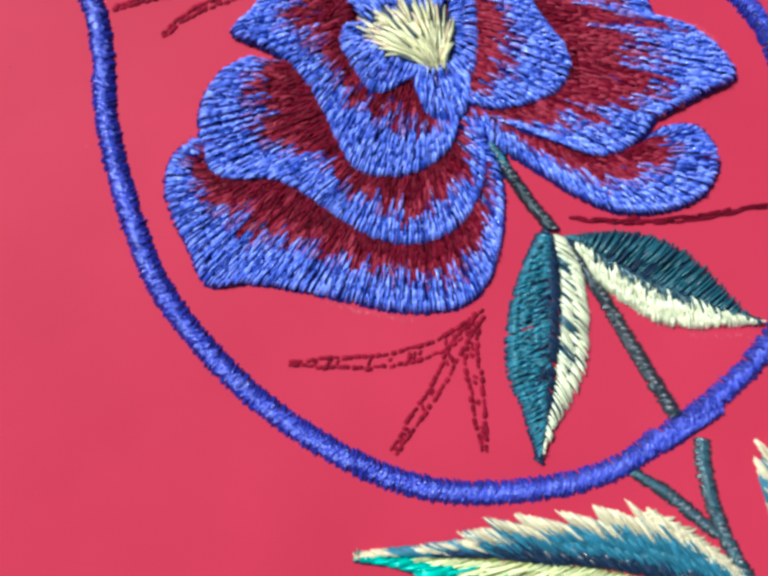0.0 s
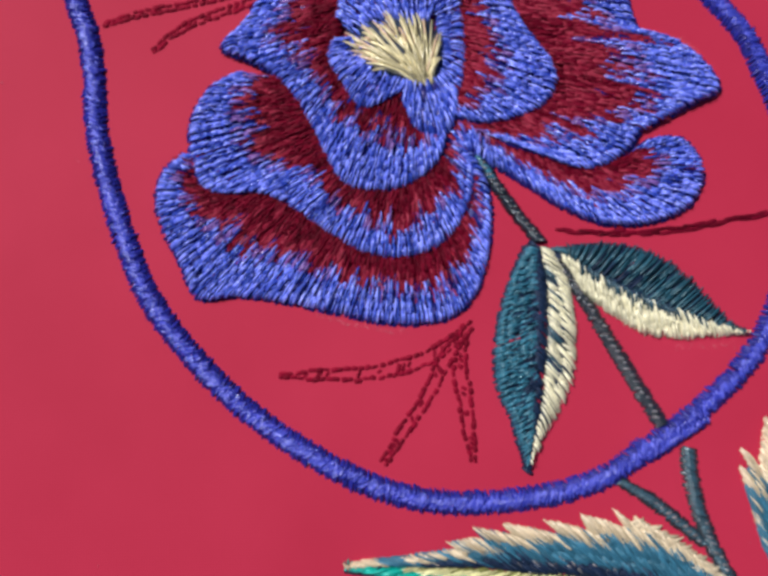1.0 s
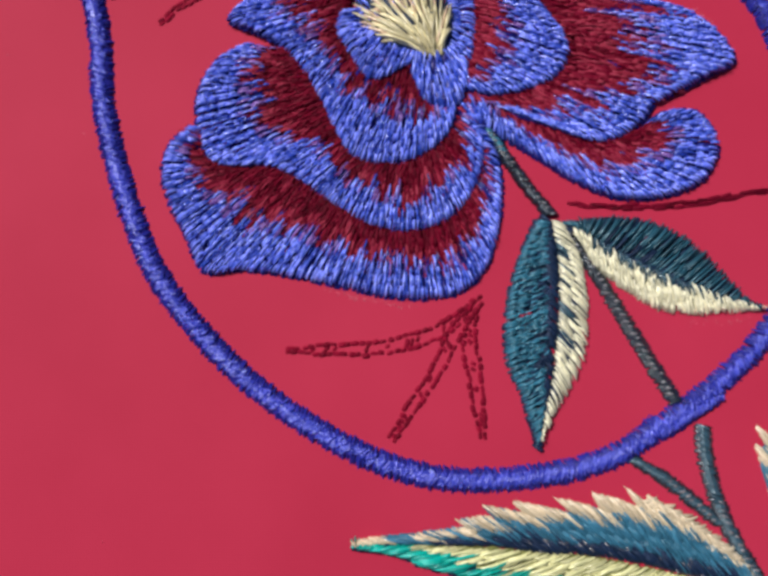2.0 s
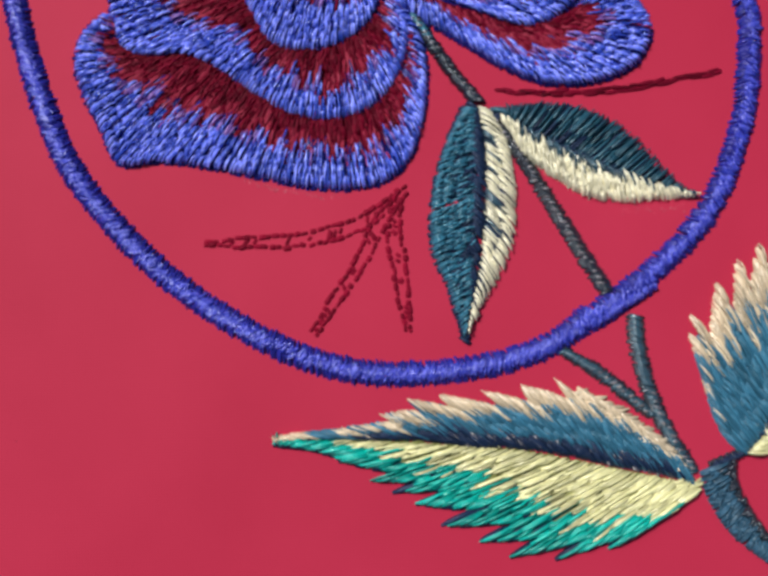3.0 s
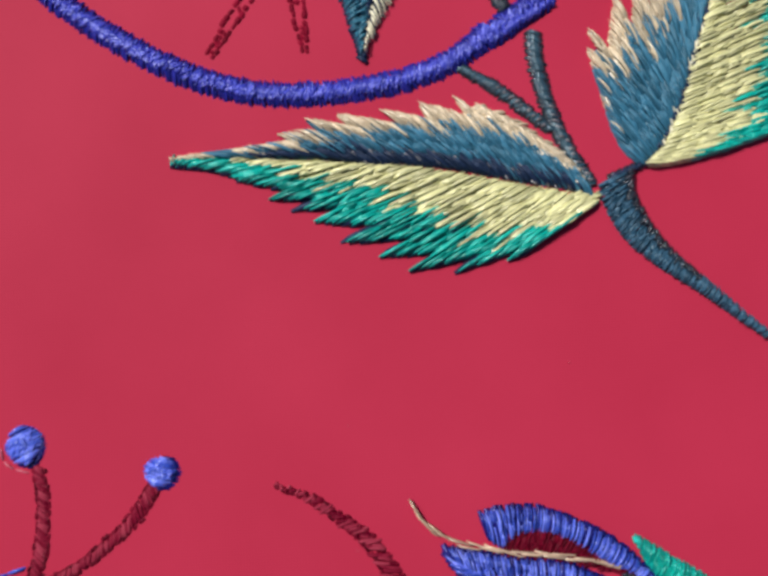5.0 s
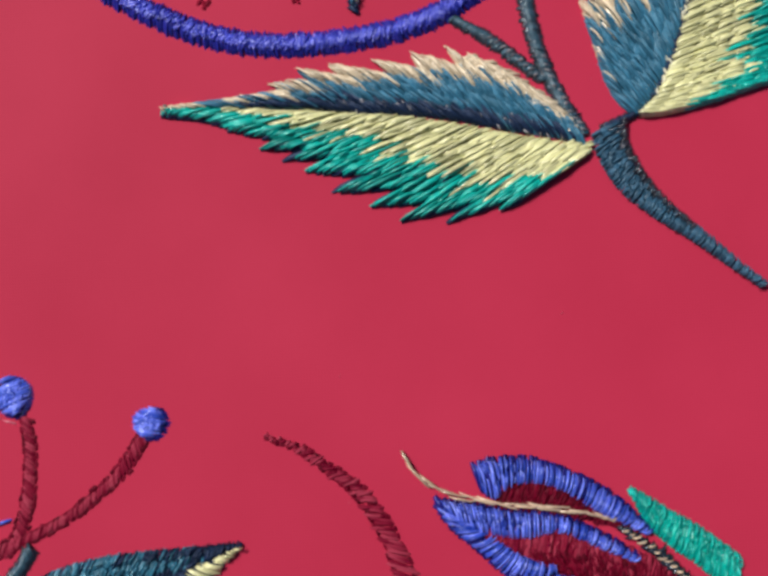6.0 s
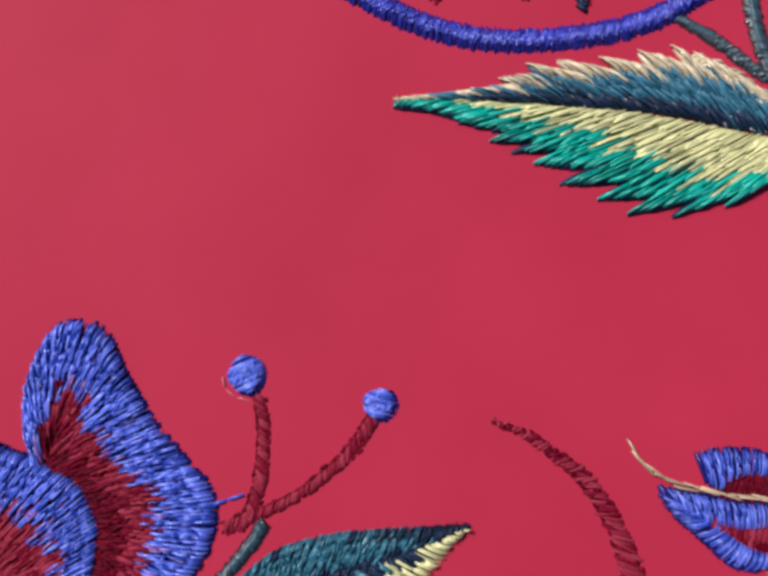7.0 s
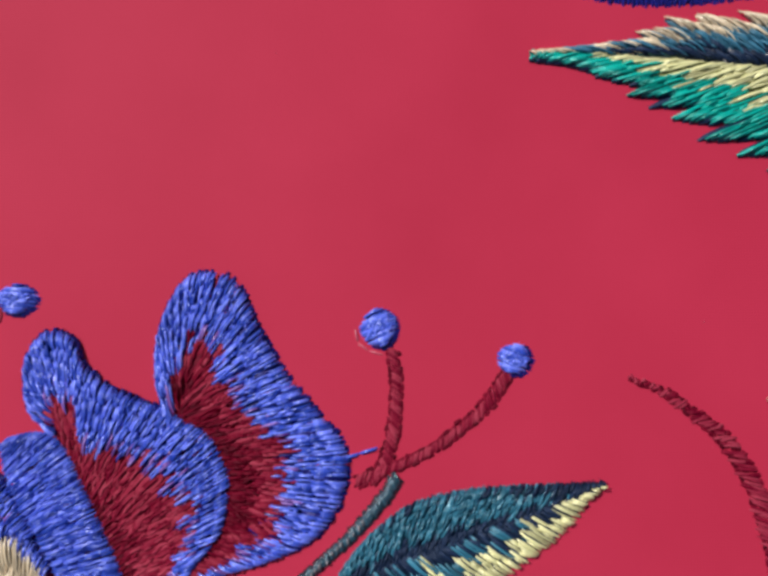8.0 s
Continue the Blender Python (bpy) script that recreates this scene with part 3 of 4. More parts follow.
# ---- stems and leaves inside the ring ----
def stem(C, widths, material, label, rope=(0.0, 1.0), **more):
    """A satin stem over a flat dark edging that stands in for shade along its sides, with a grey thread twisted round
    it along a stretch of its length.
    """
    more.setdefault("ragged", 0.05)
    more.setdefault("round_", 0.3)
    ob = thing("embroidered_branch", label, "branch")
    part("edging", satin(C, [1.2 * w for w in widths], pitch=0.17, width=0.24, round_=0.12, z=0.0, ragged=0.05, slant=0.2), ROPE, ob, "blackish stitches standing in for shade along the edge", "stuff")
    stitches(satin(C, [0.8 * w for w in widths], pitch=0.12, width=0.2, **more), material, ob)
    if rope:
        c, _ = curve(C, 200)
        piece = c[int(rope[0] * 199):int(rope[1] * 199) + 1:12]
        part("chain", twist(piece, [0.8 * w for w in widths]), LILAC, ob, "grey thread twisted round the stem", "stuff")
    return ob


def twist(C, widths, pitch=0.52):
    """A thread wound round a stem: slanting turns that show on its crown."""
    c, total = curve(C)
    n = max(2, int(total / pitch))
    u = (np.arange(n) + 0.5 + np.random.uniform(-0.2, 0.2, n)) / n
    tan = on(c, u + 0.01) - on(c, u - 0.01)
    tan /= np.maximum(np.hypot(tan[:, 0], tan[:, 1]), 1e-9)[:, None]
    nor = np.stack([-tan[:, 1], tan[:, 0]], 1)
    half = np.interp(u, np.linspace(0, 1, np.size(widths)), np.atleast_1d(widths)) / 2 * np.random.uniform(0.3, 0.62, n)
    mid = on(c, u) + nor * np.random.normal(0, 0.08, n)[:, None]
    step = nor * half[:, None] + tan * (half * 0.9)[:, None]
    return [strands(mid - step, mid + step, 0.17 * np.random.uniform(0.7, 1.3, n), 0.3, 0.22, stations=6, dip=0.0)]


STALK, BARE = [(8.5, 11.1), (11.0, 7.3), (13.3, 4.4)], [(14.3, 3.3), (15.6, 1.5), (17.6, -1.8), (19.8, -5.6), (22.4, -9.9)]
part("stem", satin(STALK, [0.9, 1.1, 1.0], ragged=0.05, round_=0.3), ROPE, rose, "thin blackish green stem")
part("stem_top", satin([(8.3, 11.4), (9.1, 10.2), (9.9, 9.0)], [0.5, 0.8, 0.5], pitch=0.15, width=0.2, z=0.16, round_=0.35, ragged=0.04), TEAL, rose, "petrol blue stitches at the top of the stem", "stuff")
part("chain", twist(STALK, [0.8]), LILAC, rose, "grey thread twisted round the stem", "stuff")
stem(BARE, [1.0, 1.0, 1.1, 1.1], ROPE, "thin blackish stem stitched between two leaves and ring")


def flecks(C, spread, aim, count, material, parent, label):
    """Single stray stitches scattered along a line."""
    c, _ = curve(C)
    mid = on(c, np.random.rand(count)) + np.random.normal(0, spread, (count, 2))
    d = np.array(aim) * np.random.uniform(0.5, 1.1, (count, 1)) + np.random.normal(0, 0.08, (count, 2))
    part("stray_stitches", [strands(mid - d, mid + d, 0.15 * np.random.uniform(0.7, 1.2, count), 0.38, 0.08, dip=0.15, sink=0.0)], material, parent, label, "stuff")


def leaf(label, upper, lower, group="", rib=None):
    ob = thing("embroidered_leaf", label, "leaf", group)
    if rib:
        stitches(satin(*rib, z=0.2, slant=0.9, round_=0.2, ragged=0.16), NAVY, ob)
    for name, made in (("leaf_half", upper), ("leaf_half", lower)):
        main = max(made, key=lambda c: sum(len(q) for _, q in made[c]))
        half = part(name, made[main], main, ob)
        for colour, chunks in made.items():
            if colour is not main:
                part("leaf_shading", chunks, colour, half)
    return ob


leaf("slim embroidered leaf, petrol blue half and ivory half",
     fill([(12.7, 4.0), (12.7, 0.2), (12.6, -3.7), (12.3, -7.5), (12.1, -10.5), (11.8, -12.9)], [(12.0, 4.2), (10.8, 1.7), (9.8, -1.4), (9.4, -4.4), (9.6, -7.1), (10.5, -9.0), (11.1, -11.2), (11.7, -13.2)],
          [(0.1, NAVY), (1, TEAL)], z=0.12, length=0.75, lead=1.2, jag=0.1, pitch=0.22, width=0.2, wild=0.12, rim_under=NAVY, ridge=(0.5, 0.08)),
     fill([(13.4, 4.0), (13.8, 0.2), (13.6, -3.7), (13.2, -7.5), (12.5, -10.5), (12.0, -12.9)], [(14.3, 3.8), (15.3, 1.5), (15.8, -1.4), (15.9, -3.7), (15.4, -6.7), (14.4, -8.8), (13.2, -10.8), (12.0, -13.1)],
          [([0.3, 0.25, 0.12, 0.1, 0.1, 0.05], SLATE), (1, IVORY)], z=0.14, length=1.5, lead=1.35, pitch=0.27, width=0.21, jag=0.12, under=NAVY, fray=0.3, wild=0.07), "small leaves",
     ([(12.8, 4.3), (13.0, 0.2), (12.9, -3.7), (12.6, -7.5), (12.2, -10.5), (11.75, -13.6)], [1.0, 1.3, 1.2, 1.0, 0.8, 0.35]))
second = leaf("slim embroidered leaf, dark petrol half and pale yellow half",
     fill([(14.9, 3.6), (18.1, 1.9), (21.2, 0.3), (24.6, -1.1), (27.6, -2.2), (29.4, -2.7)], [(13.5, 4.0), (16.3, 4.5), (20.1, 4.4), (23.2, 3.2), (25.5, 1.3), (27.7, -1.1), (29.4, -2.6)],
          [(0.15, NAVY), (1, PETROL)], z=0.12, length=1.9, lead=1.5, pitch=0.27, width=0.22, jag=0.1, under=NAVY, fray=0.25, ridge=(0.66, 0.22)),
     fill([(14.9, 3.4), (18.1, 1.6), (21.2, 0.1), (24.6, -1.3), (27.6, -2.4), (29.4, -2.8)], [(15.3, 2.5), (16.3, 0.5), (18.4, -1.2), (21.1, -2.9), (23.7, -3.3), (26.4, -3.2), (29.4, -3.0)],
          [([0.1, 0.15, 0.3, 0.25, 0.2], SLATE), (1, IVORY)], z=0.14, length=0.95, lead=1.3, pitch=0.21, width=0.18, wild=0.09, fray=0.25, under=IVORY), "small leaves",
     ([(14.3, 3.7), (18.1, 1.8), (21.2, 0.2), (24.6, -1.2), (27.6, -2.3), (29.2, -2.7)], [1.0, 0.7, 0.7, 0.7, 0.5, 0.2]))


fringe([(22.9, -3.7), (25.3, -3.8), (27.6, -3.6), (28.9, -3.4)], second, reach=0.2, count=30)

# ---- crimson tendrils ----
def tendril(C, widths, label, category="tendril", **more):
    ob = thing("embroidered_tendril", label, category, "crimson tendrils")
    stitches(backstitch(C, widths, **more), WINE, ob)
    return ob


tendril([(7.8, -1.9), (5.7, -3.6), (3.0, -5.0), (-0.8, -5.7), (-4.2, -5.8), (-7.4, -5.8)], [0.6, 1.1, 1.3, 1.0, 0.8, 0.1], "maroon running stitch tendril with two rows of stitches")
tendril([(7.4, -2.1), (5.7, -4.4), (4.1, -7.4), (2.6, -9.7), (0.6, -12.7)], [0.8, 1.2, 0.9, 0.9, 0.4], "maroon running stitch tendril ending at the ring")
tendril([(7.0, -2.3), (6.7, -5.2), (7.1, -8.2), (7.6, -12.7)], [0.6, 1.3, 1.1, 0.2], "maroon running stitch tendril, short and straight")
tendril([(-21.8, 22.3), (-18.5, 23.3), (-14.6, 24.1), (-9.8, 25.5)], [0.3, 0.5, 0.5, 0.8], "maroon running stitch tendril beside the large flower")
tendril([(-17.8, 20.0), (-16.3, 21.4), (-14.5, 22.5), (-10.6, 24.0), (-8.2, 25.0)], [0.3, 0.6, 0.6, 0.6], "maroon running stitch tendril beside the large flower")
line = thing("embroidered_tendril", "thin maroon line stitched beneath the large flower", "tendril", "crimson tendrils")
stitches(backstitch([(14.5, 5.5), (17.8, 5.2), (21.5, 5.3), (25.2, 5.6), (28.2, 6.2), (31.7, 6.7)], [0.1, 0.2, 0.3, 0.3, 0.2, 0.05], step=0.8, reach=1.3, cross=0.3, z=0.0, width=0.34), DARK, line)

# ---- branch below the ring ----
stem([(24.4, -11.8), (24.5, -14.1), (25.3, -17.4), (26.5, -20.3), (28.2, -23.1)], [1.3, 1.2, 1.1, 1.0], SLATE, "slate stem stitched from the ring down to the branch", rope=(0.45, 1.0))
stem([(19.0, -14.2), (21.3, -15.6), (23.4, -17.3), (25.4, -19.0)], [0.8, 1.0, 1.0, 0.8], SLATE, "slate side stem stitched from the ring to the branch", rope=(0.35, 1.0))
branch = thing("embroidered_branch", "thick tapering slate blue branch in dense stitches", "branch")
# the blackish band paints shade on the side turned from the sun
made = fill([(28.6, -22.9), (29.0, -24.7), (30.4, -27.2), (32.8, -29.3), (35.6, -31.2), (38.1, -33.1), (40.1, -34.6)], [(31.2, -22.0), (31.3, -23.7), (32.5, -26.3), (34.5, -28.7), (37.0, -31.0), (38.7, -32.6), (40.6, -34.2)],
            [(0.64, BRANCH), (1, ROPE)], z=0.2, length=0.8, pitch=0.22, width=0.22, jag=0.05, lift=0.2, ridge=(1.1, 0.05), wild=0.07, root=0.05, lead=0.86)
part("stitches", made[BRANCH], BRANCH, branch, "slate blue stitches", "stuff")
part("shaded_edge", made[ROPE], ROPE, branch, "blackish stitches standing in for shade along the edge", "stuff")
stem([(29.4, -22.6), (30.8, -22.1), (32.5, -21.5)], [0.5, 0.7, 0.5], NAVY, "dark navy joining stitches between branch and leaf", rope=None, z=0.3)
# lower half: olive and navy padding paint shade into gaps and round the teeth
big = leaf("large toothed leaf, cream and steel blue above, yellow and teal below",
     fill([(28.0, -23.8), (26.1, -23.1), (22.9, -22.5), (19.3, -21.7), (15.7, -21.1), (12.1, -20.9), (8.5, -20.4), (4.9, -20.3), (1.4, -20.2), (-2.2, -20.3)],
          [(27.5, -22.6), (25.8, -20.8), (23.7, -19.1), (21.2, -17.5), (18.2, -16.1), (15.5, -16.5), (12.8, -16.9), (9.7, -17.2), (7.3, -17.5), (5.3, -18.6), (2.8, -19.5), (-0.1, -19.8), (-2.4, -20.1)],
          [([0.15, 0.2, 0.22, 0.22, 0.25, 0.35, 0.42, 0.4, 0.15], NAVY), ([0.78, 0.76, 0.74, 0.75, 0.75, 0.76, 0.76, 0.68, 0.3], STEEL), (1, CREAM)], jag=0.04, z=0.12, lead=1.65, pitch=0.22, teeth=(0.26, [0.30, 0.353, 0.436, 0.52, 0.614, 0.687, 0.756, 0.84]), length=1.5),
     fill([(28.3, -24.4), (26.0, -23.7), (22.8, -23.0), (19.3, -22.2), (15.7, -21.5), (12.1, -21.1), (8.5, -20.8), (4.9, -20.6), (1.4, -20.4), (-2.2, -20.4)],
          [(27.2, -24.9), (24.8, -26.6), (21.9, -28.3), (17.9, -29.1), (14.4, -28.9), (12.5, -27.8), (9.8, -26.6), (7.7, -25.0), (6.1, -24.2), (4.5, -23.3), (2.8, -22.0), (1.0, -21.2), (-2.4, -20.6)],
          [([0.72, 0.64, 0.6, 0.58, 0.55, 0.55, 0.4], LIME), (1, GREEN)], jag=0.08, z=0.14, lead=2.3, under=SHADE_OLIVE, rim_under=NAVY, teeth=(0.26, [0.2, 0.314, 0.422, 0.492, 0.58, 0.66, 0.716, 0.77, 0.84]), length=1.9, pitch=0.28, width=0.28, ridge=(0.8, 0.17)), "large leaves")
flecks([(2.8, -20.1), (4.6, -19.75), (6.8, -19.45), (9.5, -19.2)], 0.25, (-0.45, 0.3), 34, CREAM, big, "scattered cream stitches")
flecks([(11.0, -20.3), (16.0, -20.6), (21.0, -21.6), (26.6, -23.1)], 0.3, (-0.25, 0.3), 40, LILAC, big, "scattered grey stitches")
part("leaf_edge", satin([(27.4, -23.1), (25.8, -21.2), (23.6, -19.5), (21.2, -17.8), (19.6, -17.1)], [0.6, 1.1, 1.3, 1.2, 0.5], slant=1.6, z=0.3, round_=0.15, pitch=0.22, width=0.27), CREAM, big, "cream stitched edge", "stuff")
part("leaf_tip", satin([(0.6, -20.3), (-1.0, -20.2), (-2.0, -20.2), (-2.35, -20.45), (-2.0, -20.7), (-1.1, -20.65)], [0.3, 0.25, 0.25, 0.25, 0.3, 0.2], z=0.1, round_=0.3, width=0.14), GREEN, big, "dark teal hooked tip", "stuff")
part("leaf_base", satin([(26.6, -23.7), (27.6, -24.0), (28.6, -24.0)], [0.9, 1.0, 0.6], z=0.2, round_=0.25, slant=1.4, width=0.22), LIME, big, "pale yellow stitches at the base", "stuff")
tall = leaf("large toothed leaf, cream tipped steel blue half and yellow half",
     fill([(31.7, -21.6), (33.2, -20.0), (34.6, -17.2), (35.9, -13.4), (37.2, -9.8), (39.6, -5.6), (43.6, -0.9), (47.9, 3.6)],
          [(31.2, -21.2), (30.0, -19.6), (28.9, -15.6), (28.2, -11.6), (30.3, -9.2), (31.9, -7.6), (33.5, -6.5), (35.6, -4.7), (37.6, -3.1), (39.4, -1.6), (42.6, 1.4), (47.9, 4.0)],
          [([0.88, 0.84, 0.7, 0.66, 0.66, 0.68], STEEL), (1, CREAM)], jag=0.06, z=0.12, lead=1.9, teeth=(0.3, [0.25, 0.294, 0.385, 0.447, 0.504, 0.581, 0.65, 0.716, 0.79]), length=1.7),
     fill([(32.2, -21.7), (33.7, -20.2), (34.9, -17.5), (36.2, -13.6), (37.5, -10.0), (40.0, -5.6), (43.9, -0.9), (48.1, 3.6)],
          [(33.1, -21.9), (35.8, -21.4), (39.5, -20.4), (43.8, -18.8), (48.1, -15.6), (49.9, -11.6), (50.3, -6.0), (49.6, -1.1), (48.3, 3.8)],
          [([1.0, 0.58, 0.44, 0.4, 0.4, 0.42], LIME), (1, GREEN)], z=0.14, lead=3.0, length=1.6, pitch=0.24, jag=0.05, width=0.25), "large leaves",
     ([(32.6, -20.9), (33.5, -19.9), (34.8, -17.2), (36.1, -13.4), (37.4, -9.8), (39.8, -5.6), (43.8, -0.9)], [0.3, 0.6, 0.6, 0.6, 0.5, 0.5, 0.3]))
flecks([(32.8, -20.7), (34.0, -18.6), (35.3, -15.5), (36.6, -11.8)], 0.25, (-0.1, 0.35), 26, IVORY, tall, "scattered ivory stitches")

# ---- tulip-like flower ----
tulip = thing("embroidered_flower", "embroidered cup-shaped flower with blue edged crimson petals", "flower")
add_petal(tulip, fill([(-28.3, -46.8), (-28.2, -45.8), (-27.8, -44.7), (-27.2, -43.3), (-26.6, -43.2), (-26.5, -44.7), (-26.7, -46.4), (-26.4, -48.0), (-25.3, -49.9), (-24.8, -51.9), (-24.9, -54.0), (-25.4, -55.7), (-26.1, -57.1), (-26.8, -57.9)],
                      [(-28.8, -46.1), (-29.3, -43.6), (-29.2, -40.8), (-28.3, -38.3), (-27.2, -36.8), (-25.9, -36.4), (-24.2, -36.6), (-23.0, -37.9), (-22.2, -39.8), (-21.3, -41.4), (-19.7, -43.9), (-17.6, -46.3), (-15.8, -48.4), (-15.4, -50.5), (-16.1, -53.2), (-17.8, -55.3), (-20.6, -56.7), (-23.3, -57.6), (-25.8, -58.2)],
                      [([0.1, 0.1, 0.12, 0.22, 0.32, 0.32, 0.25, 0.2], DARK), ([0.2, 0.2, 0.22, 0.26, 0.38, 0.5, 0.55, 0.55, 0.55, 0.6, 0.6], RED), (1, COBALT)], rim_under=SHADE_INDIGO, z=0.12, length=1.05, pitch=0.27, width=0.25, ridge=(1.0, 0.22), jag=0.06, wild=0.05, lead=1.3, root=1.0, lift=0.16), COBALT, SHADES)
add_petal(tulip, fill([(-36.5, -48.1), (-36.6, -47.4), (-36.4, -46.8), (-36.1, -47.0), (-35.9, -47.9), (-35.3, -49.3), (-34.7, -50.8), (-33.9, -52.5), (-33.1, -54.2), (-32.2, -55.9), (-31.4, -57.5), (-30.2, -60.2)],
                      [(-37.2, -47.5), (-38.5, -46.2), (-38.8, -43.4), (-38.2, -41.6), (-36.9, -40.7), (-35.3, -41.3), (-34.4, -43.1), (-32.5, -44.7), (-29.6, -45.9), (-27.1, -47.0), (-25.3, -48.1), (-24.0, -50.5), (-23.8, -52.6), (-24.4, -55.0), (-26.0, -57.1), (-27.5, -59.5)],
                      [([0.0, 0.03, 0.08, 0.12, 0.14, 0.14], DARK), ([0.15, 0.3, 0.46, 0.32, 0.5, 0.58, 0.64, 0.64, 0.64], RED), (1, COBALT)], rim_under=SHADE_INDIGO, z=0.3, length=1.0, lift=0.15, pitch=0.27, width=0.25, ridge=(0.85, 0.14), jag=0.05, wild=0.05), COBALT, SHADES)
add_petal(tulip, fill([(-40.2, -48.8), (-39.4, -51.4), (-38.1, -53.8), (-36.7, -56.0), (-35.4, -58.4), (-34.4, -60.9)], [(-39.5, -48.3), (-38.1, -47.9), (-36.6, -48.1), (-35.1, -49.6), (-33.9, -52.0), (-32.8, -54.1), (-31.7, -56.3), (-30.9, -58.3), (-30.0, -61.2)],
                      [(1, COBALT)], z=0.5, length=1.2), COBALT, SHADES)
add_petal(tulip, fill([(-42.5, -52.5), (-41.1, -53.2), (-39.6, -54.0), (-38.1, -55.5)], [(-41.9, -50.6), (-40.4, -51.1), (-39.0, -52.6), (-37.5, -55.2)], [(0.2, RED), (1, COBALT)], rim_under=SHADE_INDIGO, z=0.35), COBALT, SHADES)
add_petal(tulip, fill([(-41.6, -56.6), (-39.9, -55.9), (-38.1, -56.6), (-36.6, -57.9)], [(-41.7, -54.5), (-40.0, -54.2), (-38.5, -54.7), (-36.3, -57.2)], [(1, COBALT)], rim_under=SHADE_INDIGO, z=0.4), COBALT, SHADES)
part("flower_centre", fill([(-39.7, -60.3), (-38.3, -60.6), (-36.9, -60.3)], [(-41.6, -55.9), (-39.9, -55.0), (-38.5, -55.2), (-36.7, -56.9)], [(1, CREAM)], pitch=0.3, length=2.6, z=0.5, lift=0.2)[CREAM],
     CREAM, tulip, "cream stitched flower centre")
stem([(-11.9, -50.9), (-12.9, -52.5), (-15.0, -54.9), (-17.6, -57.3), (-20.5, -60.0)], [1.1, 0.95, 0.85, 0.9], SLATE, "slate green stem stitched beside the cup-shaped flower", rope=(0.3, 1.0))
leaf("embroidered leaf, petrol blue above and pale yellow edged below",
     fill([(-15.7, -58.4), (-12.2, -56.6), (-8.8, -55.5), (-5.4, -54.1), (-1.9, -52.9), (0.8, -51.8), (2.7, -51.1)], [(-16.0, -57.6), (-14.5, -55.6), (-12.6, -53.8), (-10.5, -52.5), (-7.1, -51.6), (-3.6, -51.3), (-0.2, -51.1), (2.6, -50.9)],
          [(0.22, NAVY), ([0.95, 0.95, 0.92, 0.9, 0.8, 0.6, 0.1], TEAL), (1, NAVY)], z=0.12, length=0.8, lead=1.55, wild=0.09),
     fill([(-15.7, -58.6), (-12.2, -56.9), (-8.8, -55.8), (-5.4, -54.4), (-1.9, -53.1), (0.8, -52.1), (2.7, -51.2)], [(-15.0, -60.6), (-10.5, -60.5), (-7.1, -59.3), (-4.4, -57.8), (-2.0, -56.1), (-0.2, -54.7), (1.2, -53.0), (2.9, -51.2)],
          [(0.2, NAVY), ([0.65, 0.55, 0.45, 0.3, 0.1], TEAL), (1, LIME)], z=0.14, length=1.4, lead=1.35, pitch=0.29, width=0.29, jag=0.12, under=NAVY, fray=0.2), "small leaves",
     ([(-15.7, -58.6), (-12.2, -56.8), (-8.8, -55.6), (-5.4, -54.2), (-1.9, -53.0), (0.8, -52.0), (2.4, -51.3)], [1.0, 1.1, 1.1, 1.0, 0.8, 0.3]))


def berry_stalk(C, widths, centre, rx, ry, turn, label):
    """A crimson stalk and its round blue berry, with an offset indigo rim that stands in for its shaded side."""
    ob = thing("embroidered_stamen", label, "stamen", "stamens with blue heads")
    stalk = part("stalk", backstitch(C, widths, width=0.3, cross=0.25), DARK, ob, kind="stuff")
    part("stalk_core", satin(C, [0.85 * w for w in widths], pitch=0.1, width=0.2, slant=0.8, z=-0.02, round_=0.06, ragged=0.05), RED, stalk, kind="stuff")
    c, s = math.cos(radians(turn)), math.sin(radians(turn))
    v = np.linspace(-0.94, 0.94, int(2 * ry / 0.15))
    rot, o = np.array([[c, s], [-s, c]]), np.array(centre[0])
    half = rx * np.sqrt(1 - v ** 2)
    ends = [np.stack([k * half, v * ry + 0.07 * k], 1) + np.random.normal(0, 0.04, (len(v), 2)) for k in (-1, 1)]
    # indigo disc shifted to the lower right, painting the head's shaded side
    rim = strands((ends[0] * 1.12) @ rot + o + (0.22, -0.16), (ends[1] * 1.12) @ rot + o + (0.22, -0.16), 0.24, -0.05, 0.12, stations=6)
    body = strands(ends[0] @ rot + o, ends[1] @ rot + o, 0.22, 0.05, 0.42, stations=6)
    r, a = np.sqrt(np.random.rand(46)) * 0.68, np.random.uniform(0, 2 * np.pi, 46)
    spot = np.stack([r * rx * np.cos(a), r * ry * np.sin(a)], 1)
    aim = np.random.normal(0.5, 0.3, 46)
    reach = np.stack([np.cos(aim), np.sin(aim)], 1) * np.random.uniform(0.2, 0.36, (46, 1))
    short = strands((spot - reach) @ rot + o, (spot + reach) @ rot + o, 0.17, 0.12 + 0.4 * (1 - r ** 2), 0.06, stations=6, dip=0.0, sink=0.0)
    head = part("head", [body], COBALT, ob, "round blue satin head", "stuff")
    part("rim", [rim], SHADE_INDIGO, head, "indigo edge standing in for shade at the lower right", "stuff")
    stitches([short], COBALT, head)


